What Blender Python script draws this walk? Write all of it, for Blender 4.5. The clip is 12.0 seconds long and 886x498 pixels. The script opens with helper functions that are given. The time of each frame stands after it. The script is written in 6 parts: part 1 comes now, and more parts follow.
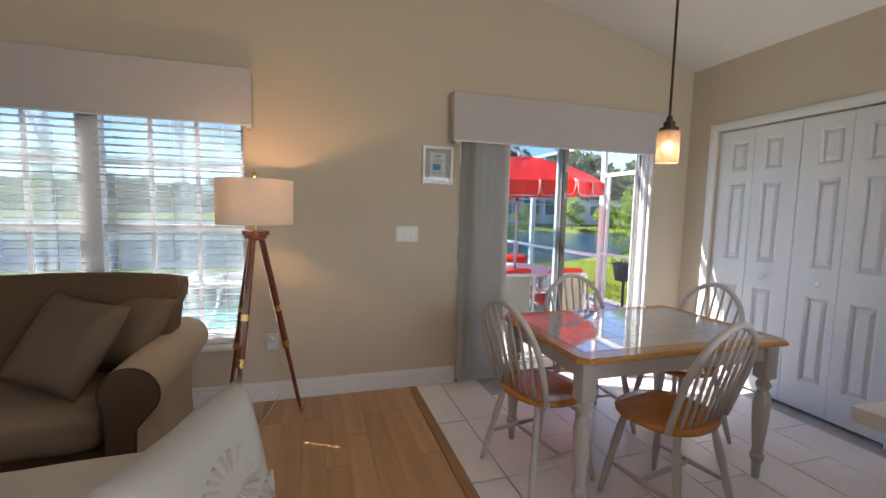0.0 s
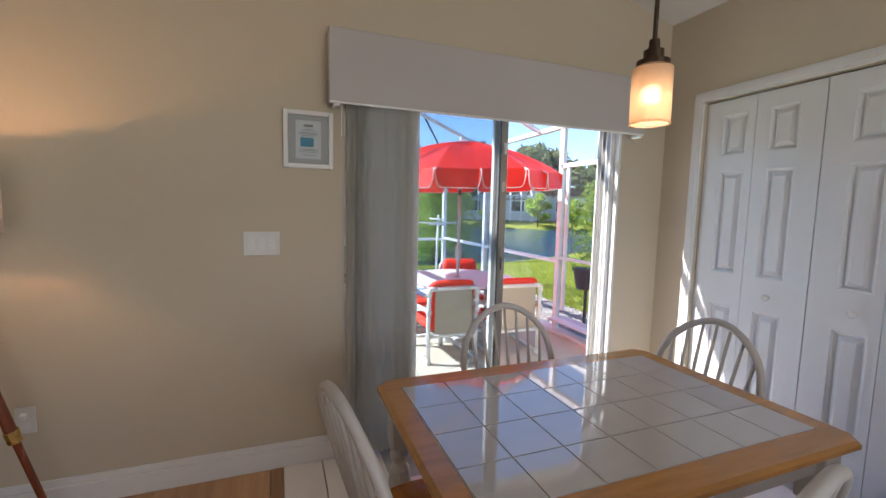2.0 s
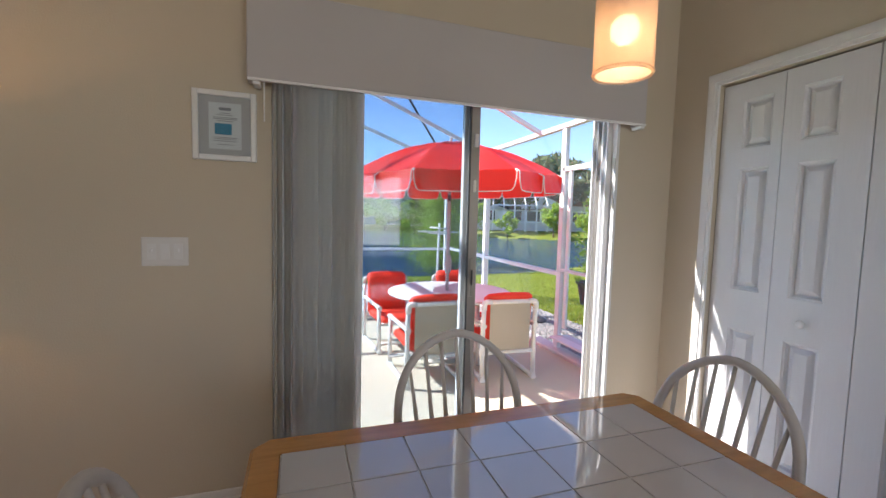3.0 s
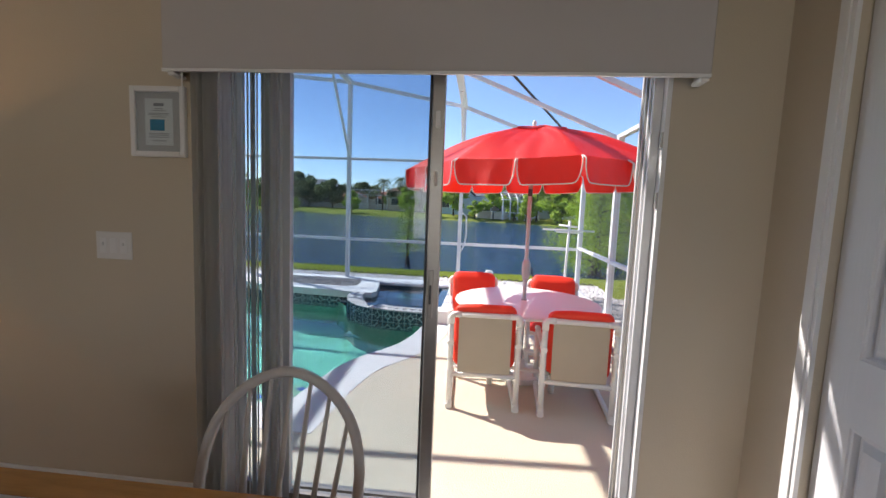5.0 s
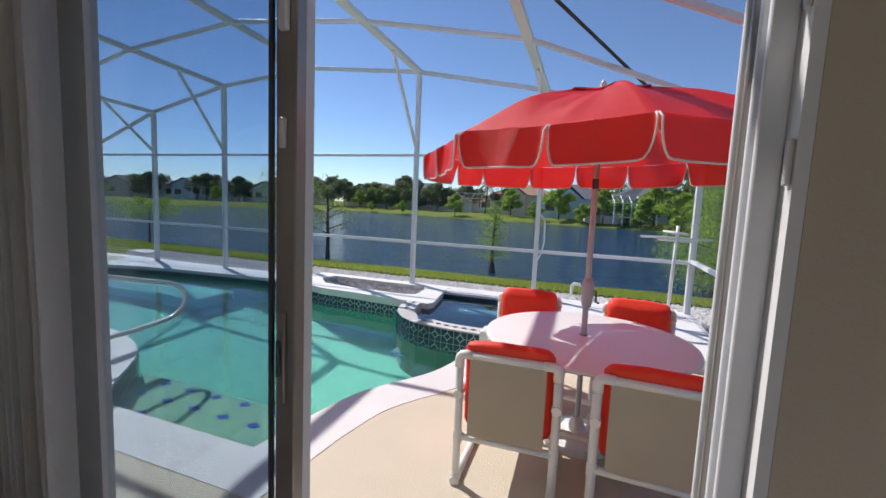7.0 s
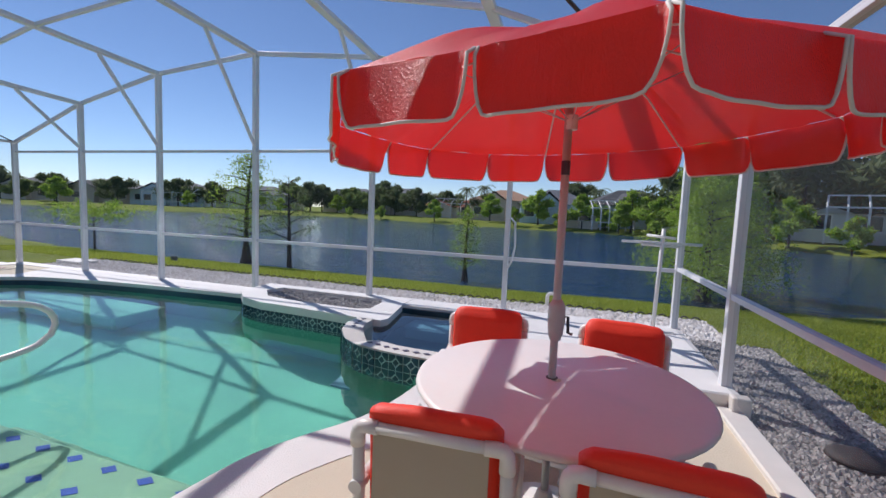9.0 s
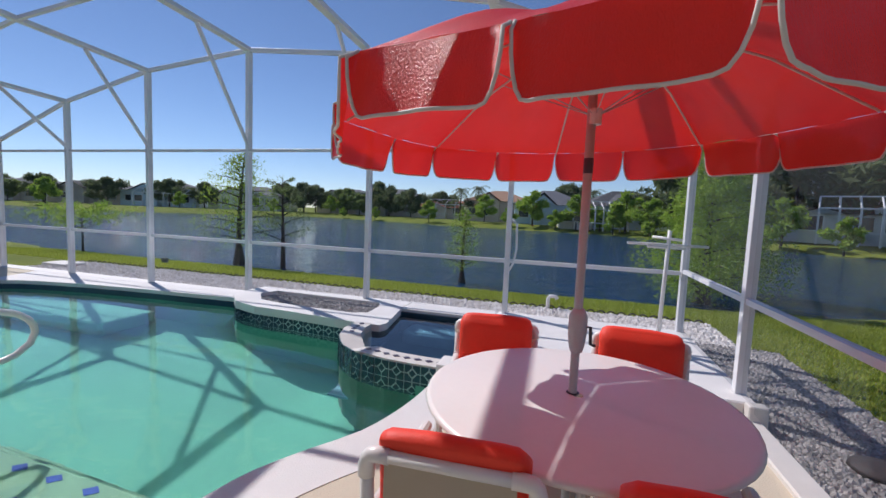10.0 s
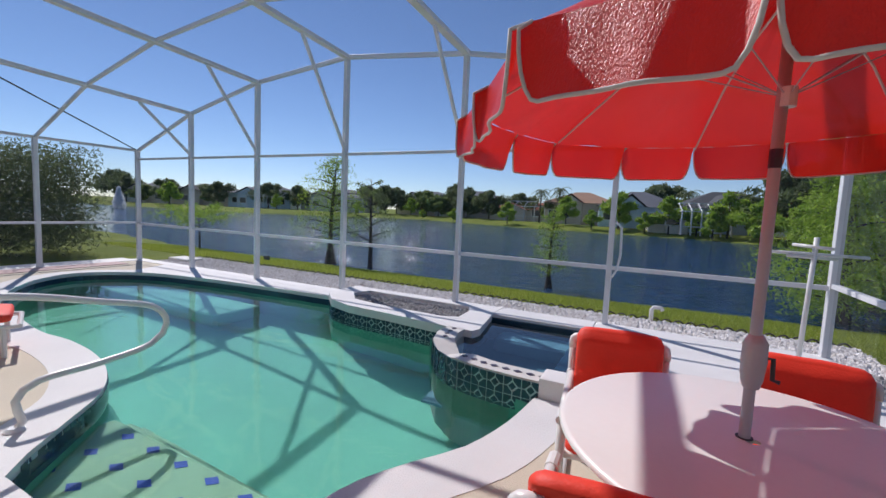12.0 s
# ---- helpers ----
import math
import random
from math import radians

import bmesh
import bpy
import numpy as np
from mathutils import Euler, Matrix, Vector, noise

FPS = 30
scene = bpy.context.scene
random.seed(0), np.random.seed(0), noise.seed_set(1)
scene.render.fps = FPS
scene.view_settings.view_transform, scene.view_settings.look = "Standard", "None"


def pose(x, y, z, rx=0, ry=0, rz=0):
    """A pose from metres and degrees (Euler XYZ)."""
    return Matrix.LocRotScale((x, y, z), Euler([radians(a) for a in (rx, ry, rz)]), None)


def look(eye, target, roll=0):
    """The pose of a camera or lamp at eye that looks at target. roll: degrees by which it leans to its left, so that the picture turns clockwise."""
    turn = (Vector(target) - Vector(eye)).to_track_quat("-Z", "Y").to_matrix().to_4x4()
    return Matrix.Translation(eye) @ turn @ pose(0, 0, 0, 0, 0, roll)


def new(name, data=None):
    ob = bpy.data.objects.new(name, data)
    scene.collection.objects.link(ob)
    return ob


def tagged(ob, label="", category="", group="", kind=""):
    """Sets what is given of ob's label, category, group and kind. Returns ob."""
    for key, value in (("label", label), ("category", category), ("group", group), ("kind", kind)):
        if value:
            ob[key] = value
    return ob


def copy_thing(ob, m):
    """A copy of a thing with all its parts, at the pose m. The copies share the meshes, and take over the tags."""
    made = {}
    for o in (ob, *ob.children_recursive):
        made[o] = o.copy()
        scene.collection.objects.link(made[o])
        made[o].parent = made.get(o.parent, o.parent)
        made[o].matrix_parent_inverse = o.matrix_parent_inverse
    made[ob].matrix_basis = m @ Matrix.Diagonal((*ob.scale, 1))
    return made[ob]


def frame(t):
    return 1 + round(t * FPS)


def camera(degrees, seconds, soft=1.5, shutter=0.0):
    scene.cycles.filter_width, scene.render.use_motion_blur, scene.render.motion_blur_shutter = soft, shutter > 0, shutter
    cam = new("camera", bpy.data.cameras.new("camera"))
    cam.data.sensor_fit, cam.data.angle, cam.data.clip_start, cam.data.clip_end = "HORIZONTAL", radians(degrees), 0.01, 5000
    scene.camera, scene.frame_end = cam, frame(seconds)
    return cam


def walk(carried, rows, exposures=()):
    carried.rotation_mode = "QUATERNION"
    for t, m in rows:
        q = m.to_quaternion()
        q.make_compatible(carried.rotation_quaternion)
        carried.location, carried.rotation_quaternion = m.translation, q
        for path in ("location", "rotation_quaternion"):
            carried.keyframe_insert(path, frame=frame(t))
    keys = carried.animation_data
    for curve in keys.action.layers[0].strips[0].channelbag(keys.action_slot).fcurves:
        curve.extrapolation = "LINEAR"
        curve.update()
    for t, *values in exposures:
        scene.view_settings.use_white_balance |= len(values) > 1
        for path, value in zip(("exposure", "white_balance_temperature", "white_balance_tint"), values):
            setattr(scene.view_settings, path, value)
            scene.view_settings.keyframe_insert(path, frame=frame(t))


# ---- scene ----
cam = camera(92.5, 12.0)
PATH = [
    (0, (-0.971, -3.077, 1.345), (-0.389, -1.172, 1.166), 1.3),
    (0.5, (-0.801, -2.82, 1.351), (-0.165, -0.933, 1.169), 1.3),
    (1, (-0.635, -2.6, 1.357), (0.045, -0.728, 1.175), 1.2),
    (1.5, (-0.428, -2.401, 1.361), (0.279, -0.539, 1.173), 1.2),
    (2, (-0.227, -2.245, 1.361), (0.489, -0.388, 1.168), 1.3),
    (2.5, (0.006, -2.079, 1.374), (0.701, -0.213, 1.189), 1.3),
    (3, (0.197, -1.961, 1.332), (0.838, -0.072, 1.185), 1.5),
    (5, (1.233, -1.643, 1.39), (1.048, 0.338, 1.187), 2.3),
    (5.5, (1.412, -1.49, 1.379), (1.016, 0.46, 1.172), 2.4),
    (6, (1.525, -1.245, 1.368), (0.968, 0.665, 1.163), 2.3),
    (6.5, (1.593, -0.987, 1.363), (0.951, 0.895, 1.153), 2.3),
    (7, (1.636, -0.665, 1.366), (0.968, 1.209, 1.159), 2.5),
    (9, (1.672, 0.147, 1.322), (1.085, 2.051, 1.146), 2.4),
    (9.5, (1.634, 0.23, 1.313), (1.071, 2.141, 1.143), 2.5),
    (10, (1.557, 0.269, 1.322), (0.997, 2.181, 1.151), 2.4),
    (10.5, (1.482, 0.305, 1.324), (0.89, 2.208, 1.154), 2.5),
    (11, (1.42, 0.321, 1.326), (0.76, 2.201, 1.153), 2.5),
    (11.5, (1.354, 0.335, 1.324), (0.593, 2.176, 1.147), 2.5),
    (12, (1.298, 0.363, 1.316), (0.405, 2.144, 1.138), 2.6),
]
walk(cam, [(t, look(*p)) for t, *p in PATH],
     [(0, 1.98, 6350, 13), (2, 1.86, 6350, 13), (3.2, 1.64, 6450, 14), (5, 1.02, 6600, 15), (6, 0.72, 6600, 15), (7, 0.30, 6350, 14), (9, 0.0, 6250, 17), (12, -0.12, 6200, 18)])


# ---- light ----
SUN_AZ, SUN_EL = radians(62), radians(45.7)
sun = new("sun", bpy.data.lights.new("sun", "SUN"))
sun.data.energy, sun.data.angle, sun.data.color = 4.2, radians(0.5), (1.0, 0.95, 0.88)
sun.matrix_world = look((-math.sin(SUN_AZ) * math.cos(SUN_EL) * 30, math.cos(SUN_AZ) * math.cos(SUN_EL) * 30, math.sin(SUN_EL) * 30), (0, 0, 0))
world = bpy.data.worlds.new("world")
scene.world = world
world.use_nodes = True
wn = world.node_tree
sky = wn.nodes.new("ShaderNodeTexSky")
sky.sky_type, sky.sun_disc = "NISHITA", False
sky.sun_elevation, sky.sun_rotation = SUN_EL, -SUN_AZ
sky.air_density, sky.dust_density, sky.ozone_density = 0.8, 0.0, 4.6
wn.links.new(sky.outputs[0], wn.nodes["Background"].inputs[0])
wn.nodes["Background"].inputs[1].default_value = 0.11


def area(name, m, sx, sy, watts, color):
    lamp = new(name, bpy.data.lights.new(name, "AREA"))
    lamp.data.shape, lamp.data.size, lamp.data.size_y = "RECTANGLE", sx, sy
    lamp.data.energy, lamp.data.color = watts, color
    lamp.matrix_world = m
    return lamp


# added fill lamp before the closed west wall, which has no window
area("daylight_west_window", look((-5.52, -3.6, 1.4), (2, -3.6, 1.3)), 1.8, 1.5, 4, (1.0, 0.98, 0.97))
area("daylight_south_window", look((1.0, -5.96, 1.43), (1.3, 0, 1.4)), 2.1, 1.3, 14, (1.0, 0.98, 0.97))


# ---- helpers of this scene ----
def thing(name, label, category, m=None, group="", kind=""):
    ob = new(name)
    ob.empty_display_size = 0.1
    ob.matrix_world = m or Matrix()
    return tagged(ob, label, category, group, kind)


def part(name, bm, material, parent=None, label="", smooth=False, keep=False):
    if isinstance(bm, bpy.types.Mesh):
        me = bm
    else:
        me = bpy.data.meshes.new(name)
        if keep:
            for f in bm.faces:
                f.normal_update()
                if f.normal.z < 0:
                    f.normal_flip()
        else:
            bmesh.ops.recalc_face_normals(bm, faces=bm.faces)
        bm.to_mesh(me)
        bm.free()
        if smooth:
            me.polygons.foreach_set("use_smooth", [True] * len(me.polygons))
    if not me.materials:
        for mm in material if isinstance(material, (list, tuple)) else [material]:
            me.materials.append(mm)
    ob = new(name, me)
    ob.parent = parent
    return tagged(ob, label)


def setting(name, bm, material, smooth=False, label="", category="", keep=False):
    return tagged(part(name, bm, material, None, label, smooth, keep), kind="structure", category=category)


def box(bm, x0, x1, y0, y1, z0, z1, bev=0.0, seg=1):
    r = bmesh.ops.create_cube(bm, size=1)["verts"]
    for v in r:
        v.co = Vector(((x0 + x1) / 2 + v.co.x * (x1 - x0), (y0 + y1) / 2 + v.co.y * (y1 - y0), (z0 + z1) / 2 + v.co.z * (z1 - z0)))
    if bev > 0:
        es = list({e for v in r for e in v.link_edges})
        r = bmesh.ops.bevel(bm, geom=es, offset=bev, segments=seg, affect="EDGES", profile=0.7)["verts"]
    return r


def B(*a, bev=0.0, seg=1):
    bm = bmesh.new()
    box(bm, *a, bev=bev, seg=seg)
    return bm


def sweep(bm, pts, radii, n=10, flat=1.0, closed=False, caps=True):
    """A tube along points, with a radius at each."""
    pts = [Vector(p) for p in pts]
    if not isinstance(radii, (list, tuple)):
        radii = [radii] * len(pts)
    rings, up = [], None
    for i, p in enumerate(pts):
        if closed:
            d = (pts[(i + 1) % len(pts)] - pts[i - 1]).normalized()
        else:
            d = (pts[min(i + 1, len(pts) - 1)] - pts[max(i - 1, 0)]).normalized()
        if up is None:
            up = Vector((0, 0, 1)) if abs(d.z) < 0.9 else Vector((0, 1, 0))
        s = d.cross(up).normalized()
        up = s.cross(d).normalized()
        rings.append([bm.verts.new(p + (s * math.cos(a) + up * math.sin(a) * flat) * radii[i]) for a in [2 * math.pi * k / n for k in range(n)]])
    m = len(rings)
    for i in range(m if closed else m - 1):
        a, b = rings[i], rings[(i + 1) % m]
        for k in range(n):
            bm.faces.new((a[k], a[(k + 1) % n], b[(k + 1) % n], b[k]))
    if caps and not closed:
        bm.faces.new(rings[0][::-1])
        bm.faces.new(rings[-1])


def T(pts, radii, n=10, flat=1.0, closed=False):
    bm = bmesh.new()
    sweep(bm, pts, radii, n, flat, closed)
    return bm


def turned(p0, p1, prof, n=12):
    """A turned member from p0 to p1; prof: (share of the length, radius)."""
    a, b = Vector(p0), Vector(p1)
    return T([a.lerp(b, f) for f, r in prof], [r for f, r in prof], n)


def prism(bm, outline, z0, z1):
    """An upright slab over an outline of (x, y)."""
    lo = [bm.verts.new((x, y, z0)) for x, y in outline]
    hi = [bm.verts.new((x, y, z1)) for x, y in outline]
    n = len(lo)
    for i in range(n):
        bm.faces.new((lo[i], lo[(i + 1) % n], hi[(i + 1) % n], hi[i]))
    bm.faces.new(lo[::-1])
    bm.faces.new(hi)


def xz_prism(bm, outline, y0, y1):
    lo = [bm.verts.new((x, y0, z)) for x, z in outline]
    hi = [bm.verts.new((x, y1, z)) for x, z in outline]
    n = len(lo)
    for i in range(n):
        bm.faces.new((lo[i], lo[(i + 1) % n], hi[(i + 1) % n], hi[i]))
    bm.faces.new(lo[::-1])
    bm.faces.new(hi)


def fill(bm, loops, z):
    """A flat face sheet inside the first outline and outside the others."""
    edges = []
    for lp in loops:
        vs = [bm.verts.new((x, y, z)) for x, y in lp]
        edges += [bm.edges.new((vs[i], vs[(i + 1) % len(vs)])) for i in range(len(vs))]
    bmesh.ops.triangle_fill(bm, use_beauty=True, use_dissolve=False, edges=edges)


def smooth_loop(pts, step=0.15):
    """A rounded closed line through points (Catmull-Rom)."""
    out, n = [], len(pts)
    for i in range(n):
        p0, p1, p2, p3 = (Vector(pts[(i + k) % n]) for k in (-1, 0, 1, 2))
        m = max(1, int((p2 - p1).length / step))
        for k in range(m):
            t = k / m
            out.append(tuple(0.5 * ((2 * p1) + (p2 - p0) * t + (2 * p0 - 5 * p1 + 4 * p2 - p3) * t * t + (3 * p1 - p0 - 3 * p2 + p3) * t ** 3)))
    return out


def offset_line(pts, d, closed=True):
    out, n = [], len(pts)
    for i in range(n):
        a = Vector(pts[i - 1] if (i or closed) else pts[0])
        b = Vector(pts[(i + 1) % n] if (i < n - 1 or closed) else pts[-1])
        t = (b - a).normalized()
        out.append((pts[i][0] + t.y * d, pts[i][1] - t.x * d))
    return out


def cloud(name, verts, faces, material, kind="stuff", label="", category="", parent=None, smooth=False):
    me = bpy.data.meshes.new(name)
    me.from_pydata(verts, [], faces)
    if smooth:
        me.polygons.foreach_set("use_smooth", [True] * len(me.polygons))
    me.materials.append(material)
    ob = new(name, me)
    ob.parent = parent
    return tagged(ob, label, category, kind=kind)


# ---- materials ----
def mat(name, col, rough=0.6, var=0.12, scale=3.0, bump=0.1, bscale=80.0, metal=0.0, rnd=0.0, island=0.0, stretch=(1, 1, 1), dist=0.01,
        transl=0.0, spec=0.5, col2=None, coat=0.0, rvar=0.1, see=0.0, seecol=(1, 1, 1)):
    m = bpy.data.materials.new(name)
    m.use_nodes = True
    nt = m.node_tree
    N, L = nt.nodes, nt.links
    p = N["Principled BSDF"]
    tc, mp = N.new("ShaderNodeTexCoord"), N.new("ShaderNodeMapping")
    mp.inputs["Scale"].default_value = stretch
    L.new(tc.outputs["Object"], mp.inputs["Vector"])
    big, fine = N.new("ShaderNodeTexNoise"), N.new("ShaderNodeTexNoise")
    for nd, s, dt in ((big, scale, 4), (fine, bscale, 3)):
        nd.inputs["Scale"].default_value, nd.inputs["Detail"].default_value = s, dt
        L.new(mp.outputs[0], nd.inputs["Vector"])
    add = N.new("ShaderNodeMath")
    add.operation = "MULTIPLY_ADD"
    L.new(fine.outputs["Fac"], add.inputs[0])
    add.inputs[1].default_value = 0.35
    L.new(big.outputs["Fac"], add.inputs[2])
    last = add
    for use, socket, node in ((rnd, "Random", "ShaderNodeObjectInfo"), (island, "Random Per Island", "ShaderNodeNewGeometry")):
        if use:
            oi, ad = N.new(node), N.new("ShaderNodeMath")
            ad.operation = "MULTIPLY_ADD"
            L.new(oi.outputs[socket], ad.inputs[0])
            ad.inputs[1].default_value = use
            L.new(last.outputs[0], ad.inputs[2])
            last = ad
    mr = N.new("ShaderNodeMapRange")
    hi = 1.0 + rnd + island
    mr.inputs["From Min"].default_value, mr.inputs["From Max"].default_value = 0.4, hi
    L.new(last.outputs[0], mr.inputs["Value"])
    mx = N.new("ShaderNodeMix")
    mx.data_type = "RGBA"
    c2 = col2 or tuple(min(1, c * (1 + var)) for c in col)
    c1 = tuple(c * (1 - var) for c in col) if not col2 else col
    mx.inputs["A"].default_value, mx.inputs["B"].default_value = (*c1, 1), (*c2, 1)
    L.new(mr.outputs[0], mx.inputs["Factor"])
    L.new(mx.outputs["Result"], p.inputs["Base Color"])
    p.inputs["Metallic"].default_value = metal
    p.inputs["Specular IOR Level"].default_value = spec
    p.inputs["Coat Weight"].default_value = coat
    rr = N.new("ShaderNodeMapRange")
    rr.inputs["To Min"].default_value, rr.inputs["To Max"].default_value = max(0.02, rough - rvar / 2), min(1, rough + rvar / 2)
    L.new(big.outputs["Fac"], rr.inputs["Value"])
    L.new(rr.outputs[0], p.inputs["Roughness"])
    if bump:
        bp = N.new("ShaderNodeBump")
        bp.inputs["Strength"].default_value, bp.inputs["Distance"].default_value = bump, dist
        L.new(fine.outputs["Fac"], bp.inputs["Height"])
        L.new(bp.outputs[0], p.inputs["Normal"])
    if transl:
        tr, ms = N.new("ShaderNodeBsdfTranslucent"), N.new("ShaderNodeMixShader")
        L.new(mx.outputs["Result"], tr.inputs["Color"])
        ms.inputs[0].default_value = transl
        L.new(p.outputs[0], ms.inputs[1])
        L.new(tr.outputs[0], ms.inputs[2])
        L.new(ms.outputs[0], N["Material Output"].inputs["Surface"])
    if see:
        out = N["Material Output"].inputs["Surface"]
        tp, m2 = N.new("ShaderNodeBsdfTransparent"), N.new("ShaderNodeMixShader")
        tp.inputs["Color"].default_value, m2.inputs[0].default_value = (*seecol, 1), see
        L.new(out.links[0].from_socket, m2.inputs[1])
        L.new(tp.outputs[0], m2.inputs[2])
        L.new(m2.outputs[0], out)
    return m


def glow(name, col, strength):
    m = bpy.data.materials.new(name)
    m.use_nodes = True
    p = m.node_tree.nodes["Principled BSDF"]
    p.inputs["Base Color"].default_value = (*col, 1)
    p.inputs["Emission Color"].default_value, p.inputs["Emission Strength"].default_value = (*col, 1), strength
    return m


def clear(name, tint, gloss_rough=0.0, fac=None, ior=1.45):
    """A thin pane: sees through, with a mirror share by the angle."""
    m = bpy.data.materials.new(name)
    m.use_nodes = True
    nt = m.node_tree
    N, L = nt.nodes, nt.links
    N.remove(N["Principled BSDF"])
    tr, gl, ms, fr = N.new("ShaderNodeBsdfTransparent"), N.new("ShaderNodeBsdfGlossy"), N.new("ShaderNodeMixShader"), N.new("ShaderNodeLayerWeight")
    pw, mr = N.new("ShaderNodeMath"), N.new("ShaderNodeMapRange")
    pw.operation = "POWER"
    pw.inputs[1].default_value = 4.0
    fr.inputs["Blend"].default_value = 0.5
    mr.inputs["To Min"].default_value, mr.inputs["To Max"].default_value = 0.025, 0.7
    tr.inputs["Color"].default_value = (*tint, 1)
    gl.inputs["Roughness"].default_value = gloss_rough
    L.new(fr.outputs["Facing"], pw.inputs[0])
    L.new(pw.outputs[0], mr.inputs["Value"])
    L.new(mr.outputs[0], ms.inputs[0])
    L.new(tr.outputs[0], ms.inputs[1])
    L.new(gl.outputs[0], ms.inputs[2])
    L.new(ms.outputs[0], N["Material Output"].inputs["Surface"])
    return m


def screen_mesh(name, cover, col):
    m = bpy.data.materials.new(name)
    m.use_nodes = True
    nt = m.node_tree
    N, L = nt.nodes, nt.links
    tr, ms = N.new("ShaderNodeBsdfTransparent"), N.new("ShaderNodeMixShader")
    p = N["Principled BSDF"]
    p.inputs["Base Color"].default_value = (*col, 1)
    p.inputs["Roughness"].default_value = 0.6
    ms.inputs[0].default_value = cover
    L.new(tr.outputs[0], ms.inputs[1])
    L.new(p.outputs[0], ms.inputs[2])
    L.new(ms.outputs[0], N["Material Output"].inputs["Surface"])
    return m


def water_mat(name, tint, scale, bump, rough=0.0, deep=None, stretch=(1, 1, 1), dist=0.05):
    m = bpy.data.materials.new(name)
    m.use_nodes = True
    nt = m.node_tree
    N, L = nt.nodes, nt.links
    p = N["Principled BSDF"]
    p.inputs["Base Color"].default_value = (*tint, 1)
    p.inputs["Roughness"].default_value = rough
    p.inputs["IOR"].default_value = 1.33
    p.inputs["Transmission Weight"].default_value = 0.0 if deep else 1.0
    tc, mp = N.new("ShaderNodeTexCoord"), N.new("ShaderNodeMapping")
    mp.inputs["Scale"].default_value = stretch
    L.new(tc.outputs["Object"], mp.inputs["Vector"])
    n1, n2 = N.new("ShaderNodeTexNoise"), N.new("ShaderNodeTexNoise")
    n1.inputs["Scale"].default_value, n1.inputs["Detail"].default_value = scale, 5
    n2.inputs["Scale"].default_value, n2.inputs["Detail"].default_value = scale * 0.23, 3
    ad = N.new("ShaderNodeMath")
    ad.operation = "ADD"
    for nd, k in ((n1, 0), (n2, 1)):
        L.new(mp.outputs[0], nd.inputs["Vector"])
        L.new(nd.outputs["Fac"], ad.inputs[k])
    bp = N.new("ShaderNodeBump")
    bp.inputs["Strength"].default_value, bp.inputs["Distance"].default_value = bump, dist
    L.new(ad.outputs[0], bp.inputs["Height"])
    L.new(bp.outputs[0], p.inputs["Normal"])
    return m


M_WALL = mat("wall_paint", (0.59, 0.515, 0.40), 0.7, 0.03, 0.8, 0.12, 160)
M_CEIL = mat("ceiling_paint", (0.78, 0.77, 0.74), 0.9, 0.04, 2, 0.2, 60, dist=0.02)
M_WHITE = mat("white_trim_paint", (0.78, 0.78, 0.77), 0.35, 0.03, 3, 0.05, 60)
M_DOOR = mat("door_paint", (0.74, 0.75, 0.77), 0.4, 0.03, 3, 0.12, 90, stretch=(1, 1, 0.1))
M_VAL = mat("valance_fabric", (0.53, 0.505, 0.50), 0.85, 0.04, 2, 0.2, 400)
M_ALU = mat("white_aluminium", (0.72, 0.73, 0.74), 0.4, 0.06, 3, 0.05, 40)
M_ALUM = mat("dull_aluminium", (0.36, 0.34, 0.31), 0.35, 0.1, 4, 0.05, 60, metal=0.6)
M_DARKALU = mat("dark_seal", (0.05, 0.055, 0.06), 0.5, 0.2, 4)
M_VANE = mat("grey_vinyl_vane", (0.74, 0.74, 0.71), 0.55, 0.05, 3, 0.1, 100, transl=0.45, rnd=0.3)
M_SLAT = mat("white_slat", (0.8, 0.8, 0.8), 0.45, 0.03, 3)
M_TILE = mat("floor_tile_glaze", (0.87, 0.84, 0.83), 0.22, 0.06, 3, 0.05, 30, rnd=0.3)
M_GROUT = mat("grout", (0.42, 0.41, 0.40), 0.9, 0.2, 8, 0.3, 200)
M_WOODF = mat("oak_floor", (0.40, 0.215, 0.10), 0.32, 0.25, 1.6, 0.05, 14, rnd=0.45, stretch=(14, 0.8, 1), col2=(0.66, 0.41, 0.21))
M_STRIP = mat("floor_border_oak", (0.36, 0.19, 0.08), 0.35, 0.2, 3, 0.05, 20, stretch=(10, 0.8, 1))
M_HONEY = mat("honey_oak", (0.60, 0.23, 0.04), 0.25, 0.18, 3, 0.05, 20, stretch=(3, 12, 3), coat=0.4)
M_HONEY2 = mat("honey_oak_edge", (0.52, 0.25, 0.065), 0.25, 0.18, 3, 0.05, 20, stretch=(2, 14, 3), coat=0.4)
M_CHWHITE = mat("painted_chair", (0.56, 0.535, 0.51), 0.4, 0.06, 6, 0.06, 60)
M_TTILE = mat("table_tile_glaze", (0.58, 0.57, 0.58), 0.05, 0.04, 5, 0.015, 12, rnd=0.25, coat=1.0, rvar=0.03, spec=0.8)
M_MAHOG = mat("mahogany_stain", (0.17, 0.035, 0.012), 0.25, 0.25, 4, 0.05, 30, stretch=(12, 12, 1), coat=0.5)
M_BRASS = mat("brass", (0.62, 0.42, 0.14), 0.28, 0.1, 8, 0.05, 60, metal=1.0)
M_BRONZE = mat("dark_bronze", (0.07, 0.045, 0.03), 0.4, 0.2, 8, metal=0.7)
M_SHADE = mat("linen_shade", (0.80, 0.74, 0.66), 0.85, 0.03, 4, 0.3, 500, transl=0.25)
M_SOFA = mat("brown_twill", (0.115, 0.07, 0.038), 0.9, 0.12, 3, 0.5, 350)
